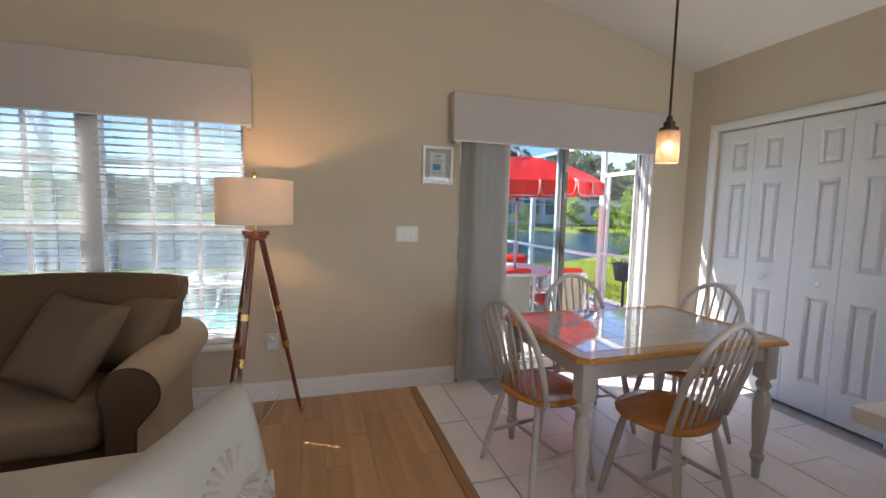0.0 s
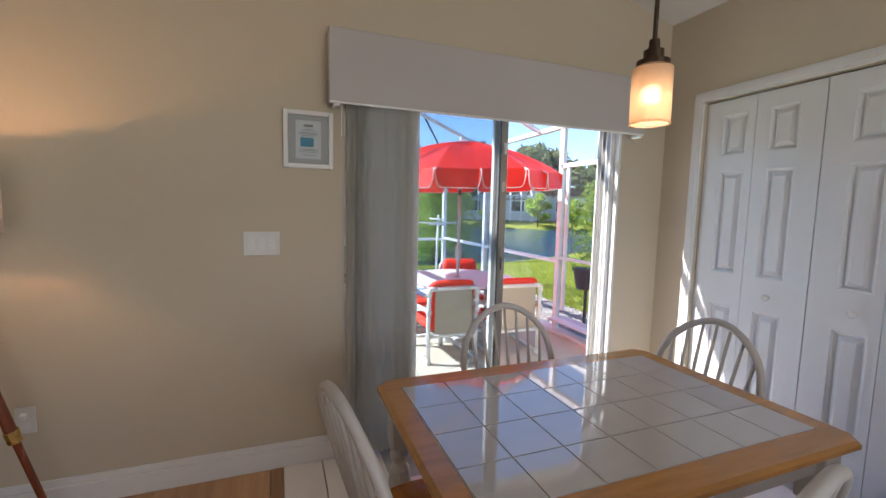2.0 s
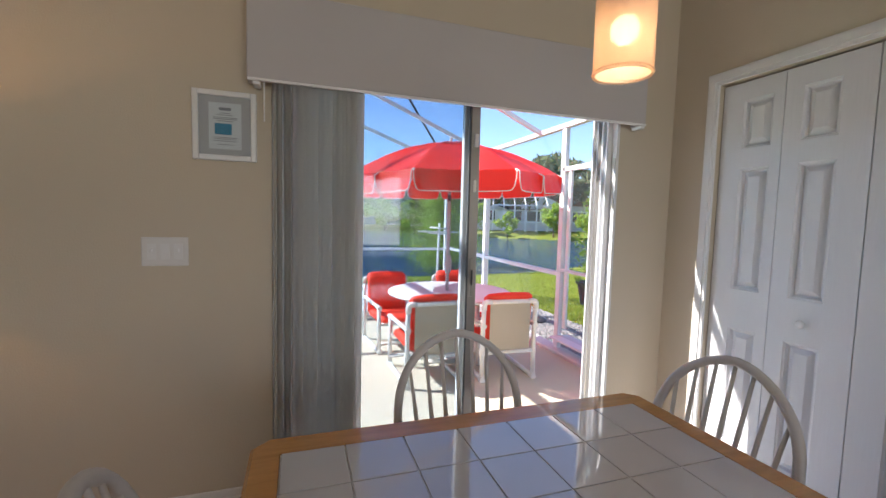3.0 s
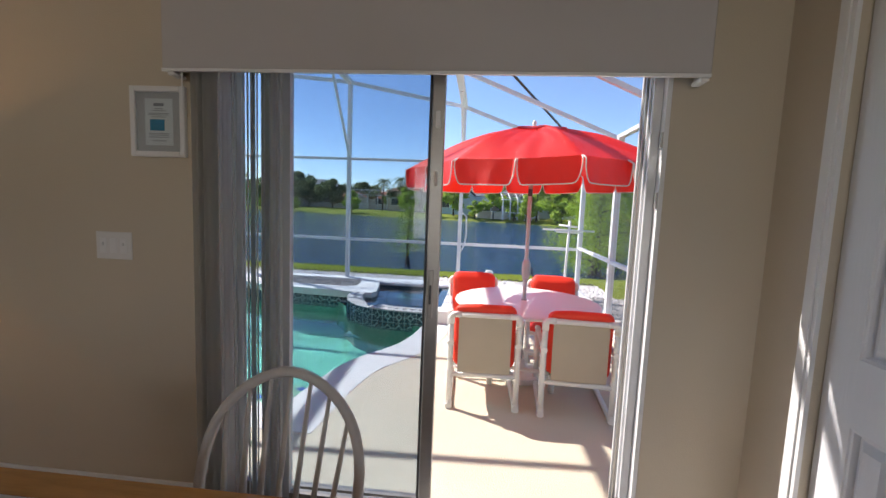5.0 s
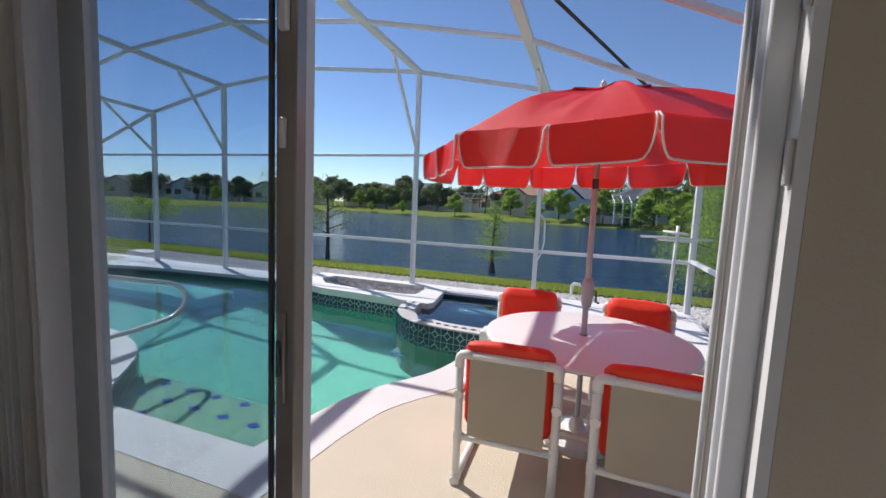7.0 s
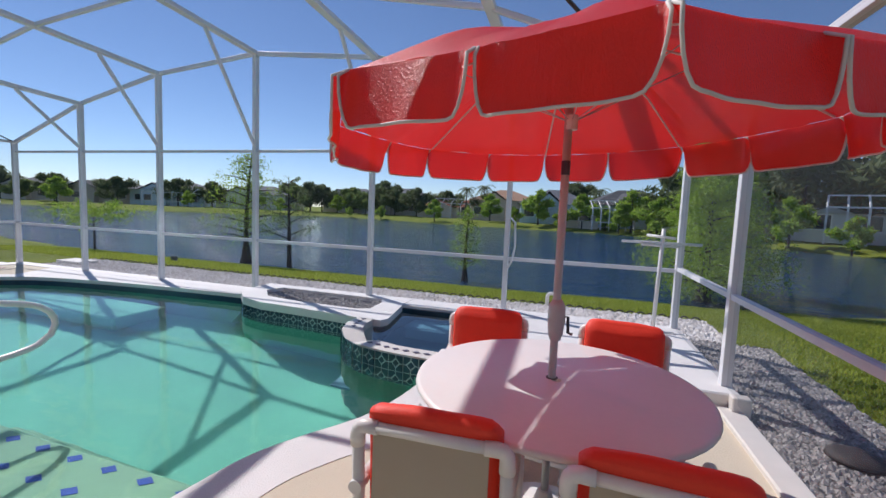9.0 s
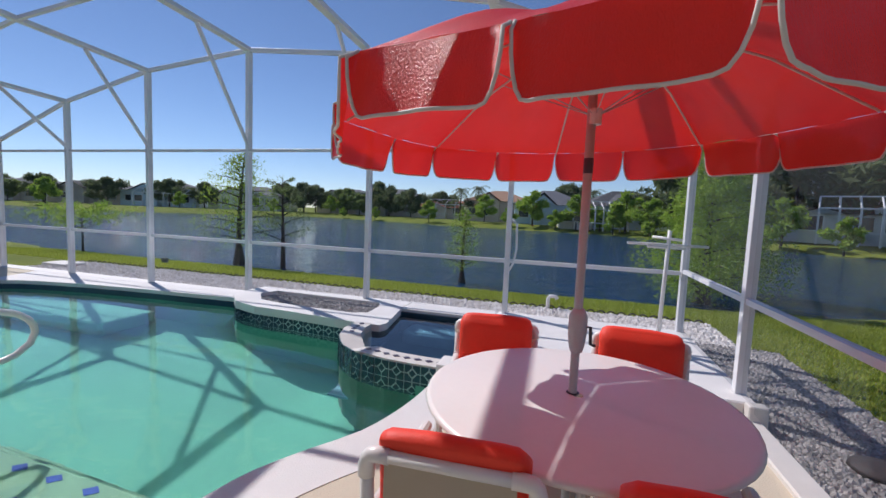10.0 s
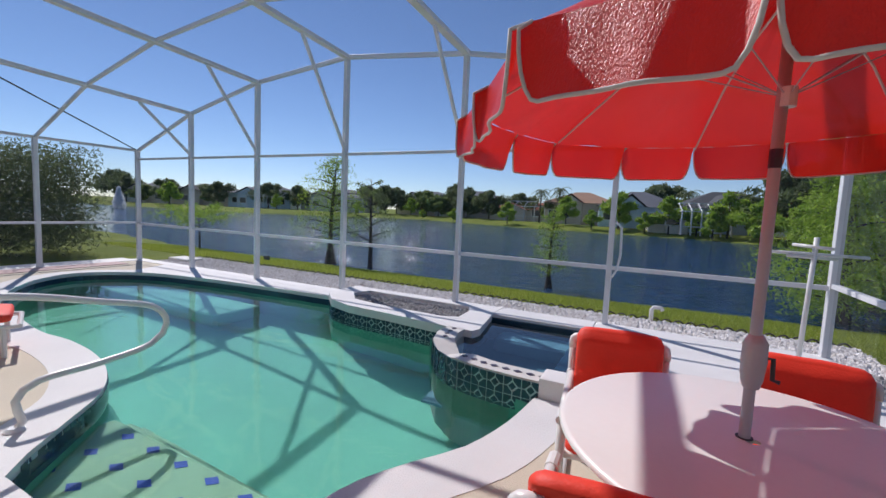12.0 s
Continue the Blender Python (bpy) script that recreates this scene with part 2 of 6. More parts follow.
M_SOFARM = mat("tan_slipcover", (0.42, 0.34, 0.24), 0.9, 0.08, 3, 0.5, 350)
M_SEATC = mat("seat_cushion_twill", (0.24, 0.18, 0.12), 0.9, 0.08, 3, 0.5, 350)
M_PIPE = mat("dark_piping", (0.05, 0.035, 0.03), 0.8)
M_PILLOW = mat("taupe_pillow", (0.15, 0.105, 0.068), 0.75, 0.1, 5, 0.4, 250)
M_CREAM = mat("cream_brocade", (0.55, 0.53, 0.48), 0.6, 0.06, 5, 0.3, 250)
M_THREAD = mat("sunburst_thread", (0.50, 0.475, 0.41), 0.5, 0.05, 5)
M_COUNTER = mat("counter_laminate", (0.62, 0.60, 0.57), 0.3, 0.08, 20, 0.02, 90)
M_PLASTIC = mat("white_plastic", (0.74, 0.73, 0.71), 0.35, 0.03, 5)
M_PAPER = mat("paper", (0.75, 0.75, 0.74), 0.7, 0.02, 5)
M_INK = mat("grey_print", (0.28, 0.28, 0.30), 0.7, 0.05, 5)
M_BLUEPIC = mat("printed_pool_blue", (0.05, 0.27, 0.42), 0.5, 0.25, 30)
M_DECK = mat("tan_deck_coating", (0.66, 0.585, 0.45), 0.8, 0.08, 1.2, 0.6, 140, dist=0.01)
M_COPE = mat("white_coping_paint", (0.77, 0.755, 0.73), 0.7, 0.08, 1.5, 0.5, 120, dist=0.01)
M_PINK = mat("faded_pink_edge", (0.62, 0.45, 0.42), 0.8, 0.1, 1.5, 0.4, 120)
M_PLASTER = mat("pool_plaster", (0.10, 0.37, 0.28), 0.8, 0.12, 0.8, 0.1, 30)
M_STEP = mat("shallow_step_plaster", (0.18, 0.34, 0.23), 0.8, 0.1, 1.5, 0.1, 30)
M_BAND = mat("waterline_tile", (0.012, 0.045, 0.075), 0.15, 0.4, 8, 0.05, 30, rnd=0.5)
M_GLINE = mat("tile_white_line", (0.45, 0.55, 0.58), 0.4, 0.1, 8)
M_BLUETILE = mat("cobalt_tile", (0.01, 0.05, 0.30), 0.6, 0.2, 8, spec=0.2)
M_PLUM = mat("dark_diamond_tile", (0.05, 0.03, 0.05), 0.3, 0.2, 8)
M_RED = mat("red_vinyl_canopy", (0.90, 0.024, 0.010), 0.33, 0.08, 3, 1.0, 300, transl=0.28, dist=0.0032, spec=0.6, see=0.07, seecol=(0.80, 0.16, 0.24), stretch=(1, 1, 0.35))
M_REDC = mat("red_cushion", (0.86, 0.05, 0.018), 0.6, 0.1, 4, 0.15, 90)
M_PIPING = mat("white_binding", (0.66, 0.63, 0.58), 0.6, 0.05, 8)
M_PVC = mat("white_pvc_pipe", (0.78, 0.77, 0.74), 0.32, 0.05, 4, 0.03, 50)
M_SLING = mat("beige_sling", (0.56, 0.49, 0.38), 0.8, 0.05, 4, 0.4, 500, transl=0.15)
M_TTOP = mat("white_fibreglass", (0.80, 0.80, 0.76), 0.35, 0.04, 2, 0.05, 40)
M_POLE = mat("grey_painted_pole", (0.48, 0.50, 0.51), 0.45, 0.08, 6)
M_STONE = mat("white_gravel", (0.48, 0.43, 0.38), 0.85, 0.2, 6, 0.2, 60, island=1.0, col2=(0.92, 0.90, 0.88))
M_GSTONE = mat("grey_gravel", (0.12, 0.12, 0.125), 0.85, 0.2, 6, 0.2, 60, island=1.0, col2=(0.58, 0.55, 0.52))
M_SOIL = mat("gravel_bed_soil", (0.20, 0.185, 0.17), 0.95, 0.3, 6, 0.5, 60)
M_GRASS = mat("lawn", (0.10, 0.15, 0.02), 0.9, 0.3, 0.5, 0.8, 25, col2=(0.24, 0.27, 0.05), dist=0.05, spec=0.1)
M_BLADE = mat("grass_blades", (0.24, 0.33, 0.04), 0.8, 0.3, 1.5, 0, island=1.0, spec=0.2, col2=(0.50, 0.54, 0.10), transl=0.5)
M_LAKEBED = mat("lake_bed", (0.03, 0.035, 0.03), 0.9)
M_BARK = mat("cypress_bark", (0.055, 0.042, 0.035), 0.9, 0.3, 6, 0.8, 40, stretch=(4, 4, 1))
M_LEAFL = mat("light_feathery_leaf", (0.20, 0.34, 0.04), 0.7, 0.3, 1.5, 0, island=1.0, col2=(0.42, 0.56, 0.08), transl=0.5)
M_LEAFM = mat("mid_leaf", (0.12, 0.18, 0.05), 0.7, 0.3, 1.0, 0, island=1.0, col2=(0.27, 0.35, 0.11), transl=0.45)
M_LEAFD = mat("dark_leaf", (0.085, 0.12, 0.05), 0.7, 0.3, 1.0, 0, island=1.0, col2=(0.19, 0.235, 0.10), transl=0.45)
M_STUCCO = [mat("far_stucco_%s" % n, c, 0.9, 0.06, 0.5, 0.2, 20) for n, c in (("cream", (0.74, 0.68, 0.58)), ("blue", (0.60, 0.74, 0.80)), ("grey", (0.62, 0.62, 0.61)), ("tan", (0.68, 0.56, 0.44)))]
M_ROOFS = [mat("far_roof_%s" % n, c, 0.9, 0.15, 0.5, 0.3, 8) for n, c in (("grey", (0.13, 0.14, 0.16)), ("red", (0.42, 0.15, 0.09)), ("tan", (0.36, 0.22, 0.14)), ("dark", (0.07, 0.075, 0.08)))]
M_FARGLASS = mat("far_window_glass", (0.05, 0.06, 0.07), 0.1, 0.2, 1, 0)
M_GLASS = clear("door_glass", (0.83, 0.87, 0.90))
M_WGLASS = clear("window_glass", (0.93, 0.96, 0.97))
M_SCREEN = screen_mesh("insect_screen", 0.10, (0.16, 0.18, 0.20))
M_SCREEND = screen_mesh("dense_insect_screen", 0.19, (0.10, 0.11, 0.12))
# window screen, made pale and dense to put bright haze into its colour
M_WSCREEN = screen_mesh("hazy_window_screen", 0.36, (0.70, 0.72, 0.74))
M_FROST = mat("amber_frosted_glass", (0.80, 0.62, 0.47), 0.4, 0.05, 3, transl=0.35, see=0.35, seecol=(1.0, 0.92, 0.78))
M_BULB = glow("warm_bulb", (1.0, 0.88, 0.70), 3)
M_WATER = water_mat("pool_water", (0.80, 0.97, 0.95), 3.2, 0.10)
M_SPAWATER = water_mat("spa_water", (0.45, 0.62, 0.72), 4.0, 0.06)
M_LAKE = water_mat("lake_water", (0.010, 0.045, 0.105), 2.6, 1.0, 0.07, deep=True, stretch=(1, 1.6, 1), dist=0.26)
M_FOUNT = mat("white_spray", (0.88, 0.89, 0.90), 0.6, 0.03, 8, transl=0.5)
M_TERRA = mat("dark_planter", (0.06, 0.05, 0.05), 0.7)
M_CABLE = mat("white_cable", (0.6, 0.6, 0.58), 0.5)

# ---- house shell ----
DECK_Z, KERB_Z = -0.09, 0.04
CX = 2.26          # closet wall
RX, RZ, SL = -1.6, 3.56, 0.245   # ridge of the vaulted ceiling


def ceil_z(x):
    return RZ - SL * abs(x - RX)


bm = bmesh.new()
xl, xr = -5.6, 1.885
TOPR, TOPL = ceil_z(CX), ceil_z(-5.6)
box(bm, -5.6, -3.22, 0, 0.2, -0.12, 2.03)
box(bm, -3.22, -1.41, 0, 0.2, -0.12, 0.385)
box(bm, -1.41, 0.085, 0, 0.2, -0.12, 2.03)
box(bm, 1.885, 2.46, 0, 0.2, -0.12, 2.03)
xz_prism(bm, [(-5.6, 2.03), (2.46, 2.03), (2.46, ceil_z(2.46)), (RX, RZ), (-5.6, TOPL)], 0, 0.2)
setting("wall_north", bm, M_WALL, label="warm beige painted gable wall with a window and a patio door", category="wall")
bm = bmesh.new()
box(bm, CX, CX + 0.2, -0.28, 0, 0, ceil_z(CX) + 0.05)
box(bm, CX, CX + 0.2, -6.0, -1.55, 0, ceil_z(CX) + 0.05)
box(bm, CX, CX + 0.2, -1.55, -0.28, 2.05, ceil_z(CX) + 0.05)
box(bm, CX + 0.6, CX + 0.65, -1.7, -0.2, 0, 2.5)
box(bm, CX + 0.2, CX + 0.6, -1.6, -1.55, 0, 2.1)
box(bm, CX + 0.2, CX + 0.6, -0.28, -0.25, 0, 2.1)
box(bm, CX + 0.2, CX + 0.6, -1.55, -0.28, 2.05, 2.1)
setting("wall_east", bm, M_WALL, label="beige wall around the closet", category="wall")
bm = bmesh.new()
box(bm, -5.8, -5.6, -6.0, 0.2, -0.1, TOPL + 0.05)
setting("wall_west", bm, M_WALL)
bm = bmesh.new()
box(bm, -5.6, 0.1, -6.2, -6.0, -0.1, 2.1)
box(bm, 0.1, 2.3, -6.2, -6.0, -0.1, 0.75)
box(bm, 2.3, 2.46, -6.2, -6.0, -0.1, 2.1)
xz_prism(bm, [(-5.6, 2.1), (2.46, 2.1), (2.46, ceil_z(2.46)), (RX, RZ), (-5.6, TOPL)], -6.2, -6.0)
setting("wall_south", bm, M_WALL)
bm = bmesh.new()
for x0, x1 in ((-5.8, RX), (RX, 2.7)):
    z0, z1 = ceil_z(x0), ceil_z(x1)
    xz_prism(bm, [(x0, z0), (x1, z1), (x1, z1 + 0.12), (x0, z0 + 0.12)], -6.2, 0.2)
setting("ceiling", bm, M_CEIL, label="white textured vaulted ceiling", category="ceiling")
bm = bmesh.new()
for x0, x1 in ((-6.2, RX), (RX, 3.0)):
    z0, z1 = ceil_z(x0) + 0.16, ceil_z(x1) + 0.16
    xz_prism(bm, [(x0, z0), (x1, z1), (x1, z1 + 0.1), (x0, z0 + 0.1)], -6.6, 0.35)
setting("roof", bm, M_ROOFS[2])
bm = bmesh.new()
box(bm, -5.8, 2.86, -6.2, 0.2, -0.35, -0.012)
setting("floor_slab", bm, M_GROUT)
bm = bmesh.new()
for z0, z1, d in ((0, 0.10, 0.016), (0.10, 0.135, 0.010)):
    box(bm, -5.6, 0.085, -d, 0, z0, z1, bev=0.003)
    box(bm, 1.89, CX, -d, 0, z0, z1, bev=0.003)
    box(bm, CX - d, CX, -0.224, -0.02, z0, z1, bev=0.003)
setting("baseboard", bm, M_WHITE, label="white moulded skirting board", category="baseboard")

# window with its two sashes
win = thing("window_1", "white single-hung windows with slim muntins behind open blinds", "window", kind="structure")
WX0, WX1, WZ0, WZ1 = -3.22, -1.41, 0.385, 2.03
bm = bmesh.new()
box(bm, WX0, WX0 + 0.05, 0.10, 0.18, WZ0, WZ1)
box(bm, WX1 - 0.03, WX1, 0.10, 0.18, WZ0, WZ1)
box(bm, WX0 + 0.05, WX1 - 0.03, 0.10, 0.18, WZ0, WZ0 + 0.05)
box(bm, WX0 + 0.05, WX1 - 0.03, 0.10, 0.18, WZ1 - 0.05, WZ1)
box(bm, -2.36, -2.24, 0.09, 0.18, WZ0 + 0.05, WZ1 - 0.05)
part("window_frame", bm, M_ALU, win)
for x0, x1 in ((WX0 + 0.05, -2.36), (-2.24, WX1 - 0.03)):
    bm = bmesh.new()
    box(bm, x0, x1, 0.11, 0.15, 1.17, 1.215)
    box(bm, x0, x1, 0.11, 0.15, WZ0 + 0.05, WZ0 + 0.09)
    part("sash_rail", bm, M_ALU, win)
    bm = bmesh.new()
    for k in (1, 2):
        xx = x0 + (x1 - x0) * k / 3
        box(bm, xx - 0.012, xx + 0.012, 0.118, 0.14, WZ0 + 0.09, 1.17)
        box(bm, xx - 0.012, xx + 0.012, 0.118, 0.14, 1.215, WZ1 - 0.05)
    for zz in (0.80, 1.60):
        box(bm, x0, x1, 0.120, 0.138, zz - 0.01, zz + 0.01)
    part("muntin", bm, M_ALU, win)
    pane = part("pane", B(x0, x1, 0.127, 0.131, WZ0 + 0.09, WZ1 - 0.05), M_WGLASS, win)
    pane.visible_shadow = False
# screens whose pale colour also stands in for the glare haze outside
for x0, x1 in ((WX0 + 0.05, -2.36), (-2.24, WX1 - 0.03)):
    part("insect_screen", B(x0, x1, 0.160, 0.161, WZ0 + 0.05, WZ1 - 0.05), M_WSCREEN, win).visible_shadow = False
part("window_sill", B(WX0 + 0.0, WX1 + 0.0, -0.035, 0.10, WZ0 - 0.0, WZ0 + 0.028, bev=0.006), M_WHITE, win, "white marble sill")
bl = thing("venetian_blind", "white two-inch slat blinds hanging open in the window", "blind", group="window blinds")
sl = B(-0.415, 0.415, -0.024, 0.024, -0.0015, 0.0015)
slat_me = bpy.data.meshes.new("slat")
sl.to_mesh(slat_me)
sl.free()
for cx in (-1.835, -2.745):
    rt = bl if cx == -1.835 else thing("venetian_blind", "white two-inch slat blinds hanging open in the window", "blind", group="window blinds")
    z = WZ0 + 0.09
    while z < WZ1 - 0.02:
        s = part("slat", slat_me, M_SLAT, rt)
        s.matrix_world = pose(cx, 0.055, z, -6, 0, 0)
        z += 0.0455
    part("bottom_rail", B(cx - 0.40, cx + 0.40, 0.03, 0.08, WZ0 + 0.032, WZ0 + 0.062, bev=0.005), M_SLAT, rt)
    for dx in (-0.3, 0.0, 0.3):
        part("ladder_cord", T([(cx + dx, 0.03, WZ0 + 0.06), (cx + dx, 0.03, WZ1)], 0.0015, 5), M_SLAT, rt)


def valance(name, x0, x1, label):
    rt = thing(name, label, "valance", group="window valances")
    part("front_board", B(x0, x1, -0.10, -0.085, 1.862, 2.205, bev=0.004), M_VAL, rt)
    part("top_board", B(x0 + 0.004, x1 - 0.004, -0.085, -0.001, 2.185, 2.20), M_VAL, rt)
    part("return_board", B(x0, x0 + 0.015, -0.085, -0.001, 1.862, 2.185), M_VAL, rt)
    part("return_board", B(x1 - 0.015, x1, -0.085, -0.001, 1.862, 2.185), M_VAL, rt)
    part("bottom_trim", B(x0 + 0.002, x1 - 0.002, -0.104, -0.088, 1.852, 1.862), M_WHITE, rt)
    for xx in (x0 + 0.02, x1 - 0.035):
        part("bracket_foot", B(xx, xx + 0.03, -0.10, -0.03, 1.838, 1.852, bev=0.004), M_WHITE, rt)
    return rt


valance("door_valance", 0.0, 1.965, "long white fabric-covered box valance over the patio door")
valance("window_valance", -3.35, -1.345, "white fabric-covered box valance over the window")

# patio door
door = thing("door_1", "white aluminium sliding glass door pushed open to one side", "door", kind="structure")
bm = bmesh.new()
gm = bmesh.new()
for y0 in (0.045, 0.085, 0.125, 0.165):
    box(gm if y0 == 0.125 else bm, 1.835, 1.868, y0 - 0.006, y0 + 0.006, 0.03, 1.99, bev=0.002)
part("jamb_guide", gm, M_ALUM, door)
box(bm, 1.868, 1.884, 0.03, 0.19, 0.0, 2.03)
box(bm, 0.086, 0.11, 0.03, 0.19, 0.0, 2.03)
box(bm, 0.11, 0.135, 0.055, 0.075, 0.03, 1.99)
box(bm, 0.11, 0.135, 0.115, 0.135, 0.03, 1.99)
box(bm, 0.11, 1.868, 0.03, 0.19, 1.995, 2.03)
part("jamb", bm, M_ALU, door)
bm = bmesh.new()
box(bm, 0.11, 1.868, 0.02, 0.20, -0.01, 0.012)
for y0 in (0.06, 0.10, 0.14):
    box(bm, 0.11, 1.868, y0 - 0.004, y0 + 0.004, 0.012, 0.03)
part("threshold_track", bm, M_ALUM, door)
for x0, x1, y0, y1 in ((0.38, 1.062, 0.045, 0.078), (0.14, 1.045, 0.095, 0.128)):
    pn = part("door_panel", B(x0 - (0.06 if y0 < 0.06 else 0), x0 + 0.055, y0, y1, 0.03, 1.99), M_ALU, door)
    part("top_rail", B(x0 + 0.055, x1 - 0.05, y0, y1, 1.93, 1.99), M_ALUM, pn)
    part("bottom_rail", B(x0 + 0.055, x1 - 0.05, y0, y1, 0.03, 0.10), M_ALUM, pn)
    part("meeting_stile", B(x1 - 0.05, x1, y0, y1, 0.03, 1.99, bev=0.003), M_ALUM if y0 < 0.06 else M_ALU, pn)
    gp = part("glass", B(x0 + 0.055, x1 - 0.05, y0 + 0.014, y0 + 0.018, 0.10, 1.93), M_GLASS, pn)
    gp.visible_shadow = False
part("seal", B(1.002, 1.011, 0.036, 0.0448, 0.03, 1.99), M_DARKALU, door)
part("upper_latch", B(1.028, 1.048, 0.030, 0.0448, 1.69, 1.755, bev=0.003), M_PLASTIC, door)
part("night_latch", B(1.030, 1.042, 0.030, 0.0448, 1.465, 1.525, bev=0.003), M_PIPING, door)
part("handle_plate", B(1.022, 1.042, 0.036, 0.0448, 0.93, 1.13, bev=0.003), M_ALUM, door)
part("latch_pull", B(1.027, 1.036, 0.026, 0.0358, 0.99, 1.07, bev=0.003), M_DARKALU, door)
part("reveal", B(1.868, 1.8846, 0.0006, 0.0295, 0.0, 2.03), M_WHITE, door)
for zz in (1.66, 1.44):
    part("strike", B(1.861, 1.8675, 0.004, 0.018, zz - 0.03, zz + 0.03, bev=0.002), M_PIPING, door)
part("lock_strip", B(0.088, 0.1, 0.012, 0.029, 0.95, 1.15), M_ALUM, door)
part("lock_hole", B(0.0885, 0.0995, 0.0085, 0.0118, 0.985, 1.0), M_DARKALU, door)

vb = thing("vertical_blind", "grey vertical vane blind drawn together beside the patio door", "blind")
part("head_rail", B(0.06, 1.88, -0.06, -0.02, 1.90, 1.935), M_WHITE, vb)
vm = bmesh.new()
pr = [vm.verts.new((x, 0.006 * math.cos(x * 32), z)) for z in (0.03, 1.90) for x in [-0.044 + 0.0088 * k for k in range(11)]]
for k in range(10):
    vm.faces.new((pr[k], pr[k + 1], pr[k + 12], pr[k + 11]))
vane_me = bpy.data.meshes.new("vane")
vm.to_mesh(vane_me)
vm.free()
for k in range(20):
    v = part("vane", vane_me, M_VANE, vb)
    v.matrix_world = pose(0.10 + (0.0145 * k if k < 6 else 0.0725 + 0.0195 * (k - 5)), -0.045, 0, 0, 0, (98 if k < 6 else 113) + 6 * math.sin(k * 2.3))
part("wand", T([(0.062, -0.075, 1.86), (0.062, -0.075, 1.70)], 0.003, 6), M_WHITE, vb)

# closet
casing = bmesh.new()
for a, d in ((0.0, 0.012), (0.014, 0.020), (0.046, 0.014)):
    w = (0.014, 0.032, 0.016)[int(a * 50 > 0.5) + int(a > 0.04)]
    box(casing, CX - d, CX, -0.222 - a - w, -0.222 - a, 0, 2.112 - a - w)
    box(casing, CX - d, CX, -1.612 + a, -1.612 + a + w, 0, 2.112 - a - w)
    box(casing, CX - d, CX, -1.612 + a, -0.222 - a, 2.112 - a - w, 2.112 - a)
setting("door_casing", casing, M_WHITE, label="white fluted closet door casing", category="trim")
for k in range(4):
    y1, y0 = ((-0.285, -0.582), (-0.585, -0.914), (-0.919, -1.214), (-1.217, -1.546))[k]
    pcen = (-0.465, -0.731, -1.104, -1.365)[k] - (y0 + y1) / 2
    leaf = thing("bifold_door_leaf", "white raised-panel bifold closet door leaf, closed" + (" with a round knob" if k in (1, 2) else ""), "door", pose(CX + 0.03, (y0 + y1) / 2, 0.012), group="bifold closet doors")
    w = (y1 - y0) / 2
    bm = bmesh.new()
    zs = [(0.20, 0.80), (0.998, 1.605), (1.703, 1.94)]
    pw = 0.071
    box(bm, 0, 0.03, -w, pcen - pw, 0, 2.028)
    box(bm, 0, 0.03, pcen + pw, w, 0, 2.028)
    zz = 0
    for a, b in zs + [(2.028, 2.028)]:
        box(bm, 0, 0.03, pcen - pw, pcen + pw, zz, a)
        zz = b
    box(bm, 0.023, 0.029, pcen - pw, pcen + pw, 0.2, 1.94)
    part("slab", bm, M_DOOR, leaf)
    for a, b in zs:
        bm = bmesh.new()
        o = [(-pw, a), (pw, a), (pw, b), (-pw, b)]

        def rg(m, x):
            return [bm.verts.new((x, pcen + y + (m if y < 0 else -m), z + (m if z == a else -m))) for y, z in o]
        rs = [rg(0, 0.0), rg(0.003, 0.004), rg(0.009, 0.006), rg(0.016, 0.020), rg(0.022, 0.020), rg(0.044, 0.004)]
        for r0, r1 in zip(rs, rs[1:]):
            for q in range(4):
                bm.faces.new((r0[q], r0[(q + 1) % 4], r1[(q + 1) % 4], r1[q]))
        bm.faces.new(rs[-1])
        part("raised_panel", bm, M_DOOR, leaf)
    if k in (1, 2):
        yk = (-0.735 if k == 1 else -1.117) - (y0 + y1) / 2
        part("knob", turned((0.002, yk, 0.895), (-0.036, yk, 0.895), [(0, 0.008), (0.35, 0.008), (0.5, 0.016), (0.8, 0.019), (1, 0.010)], 14), M_WHITE, leaf, smooth=True)
part_ = B(CX + 0.062, CX + 0.07, -1.55, -0.28, 0, 0.011)
setting("closet_track", part_, M_DARKALU)

# ---- outside ground ----
POOL_RAW = [(0.56, 3.52), (0.50, 3.03), (0.38, 2.62), (0.19, 2.32), (0.04, 2.05), (-0.03, 1.80), (-0.08, 1.50)]
POOL_NEAR = [(-0.13, 1.17), (-1.46, 1.18)]
POOL_LEFT = [(-1.62, 1.32), (-1.85, 1.58), (-2.15, 1.90), (-2.55, 2.12), (-3.05, 2.26), (-3.65, 2.32), (-4.2, 2.30), (-5.1, 2.42), (-6.0, 2.55), (-6.86, 2.95), (-7.6, 3.52), (-7.85, 4.2),
             (-7.2, 4.85), (-6.1, 5.13), (-4.63, 5.30), (-3.0, 5.40)]
BED_FRONT = [(-2.93, 5.15), (-2.62, 4.86), (-2.2, 4.72), (-1.6, 4.68), (-0.95, 4.62)]
SPA_OUT = [(-0.70, 4.30), (-0.62, 4.06), (-0.44, 3.82), (-0.2, 3.66), (0.1, 3.585), (0.35, 3.56)]


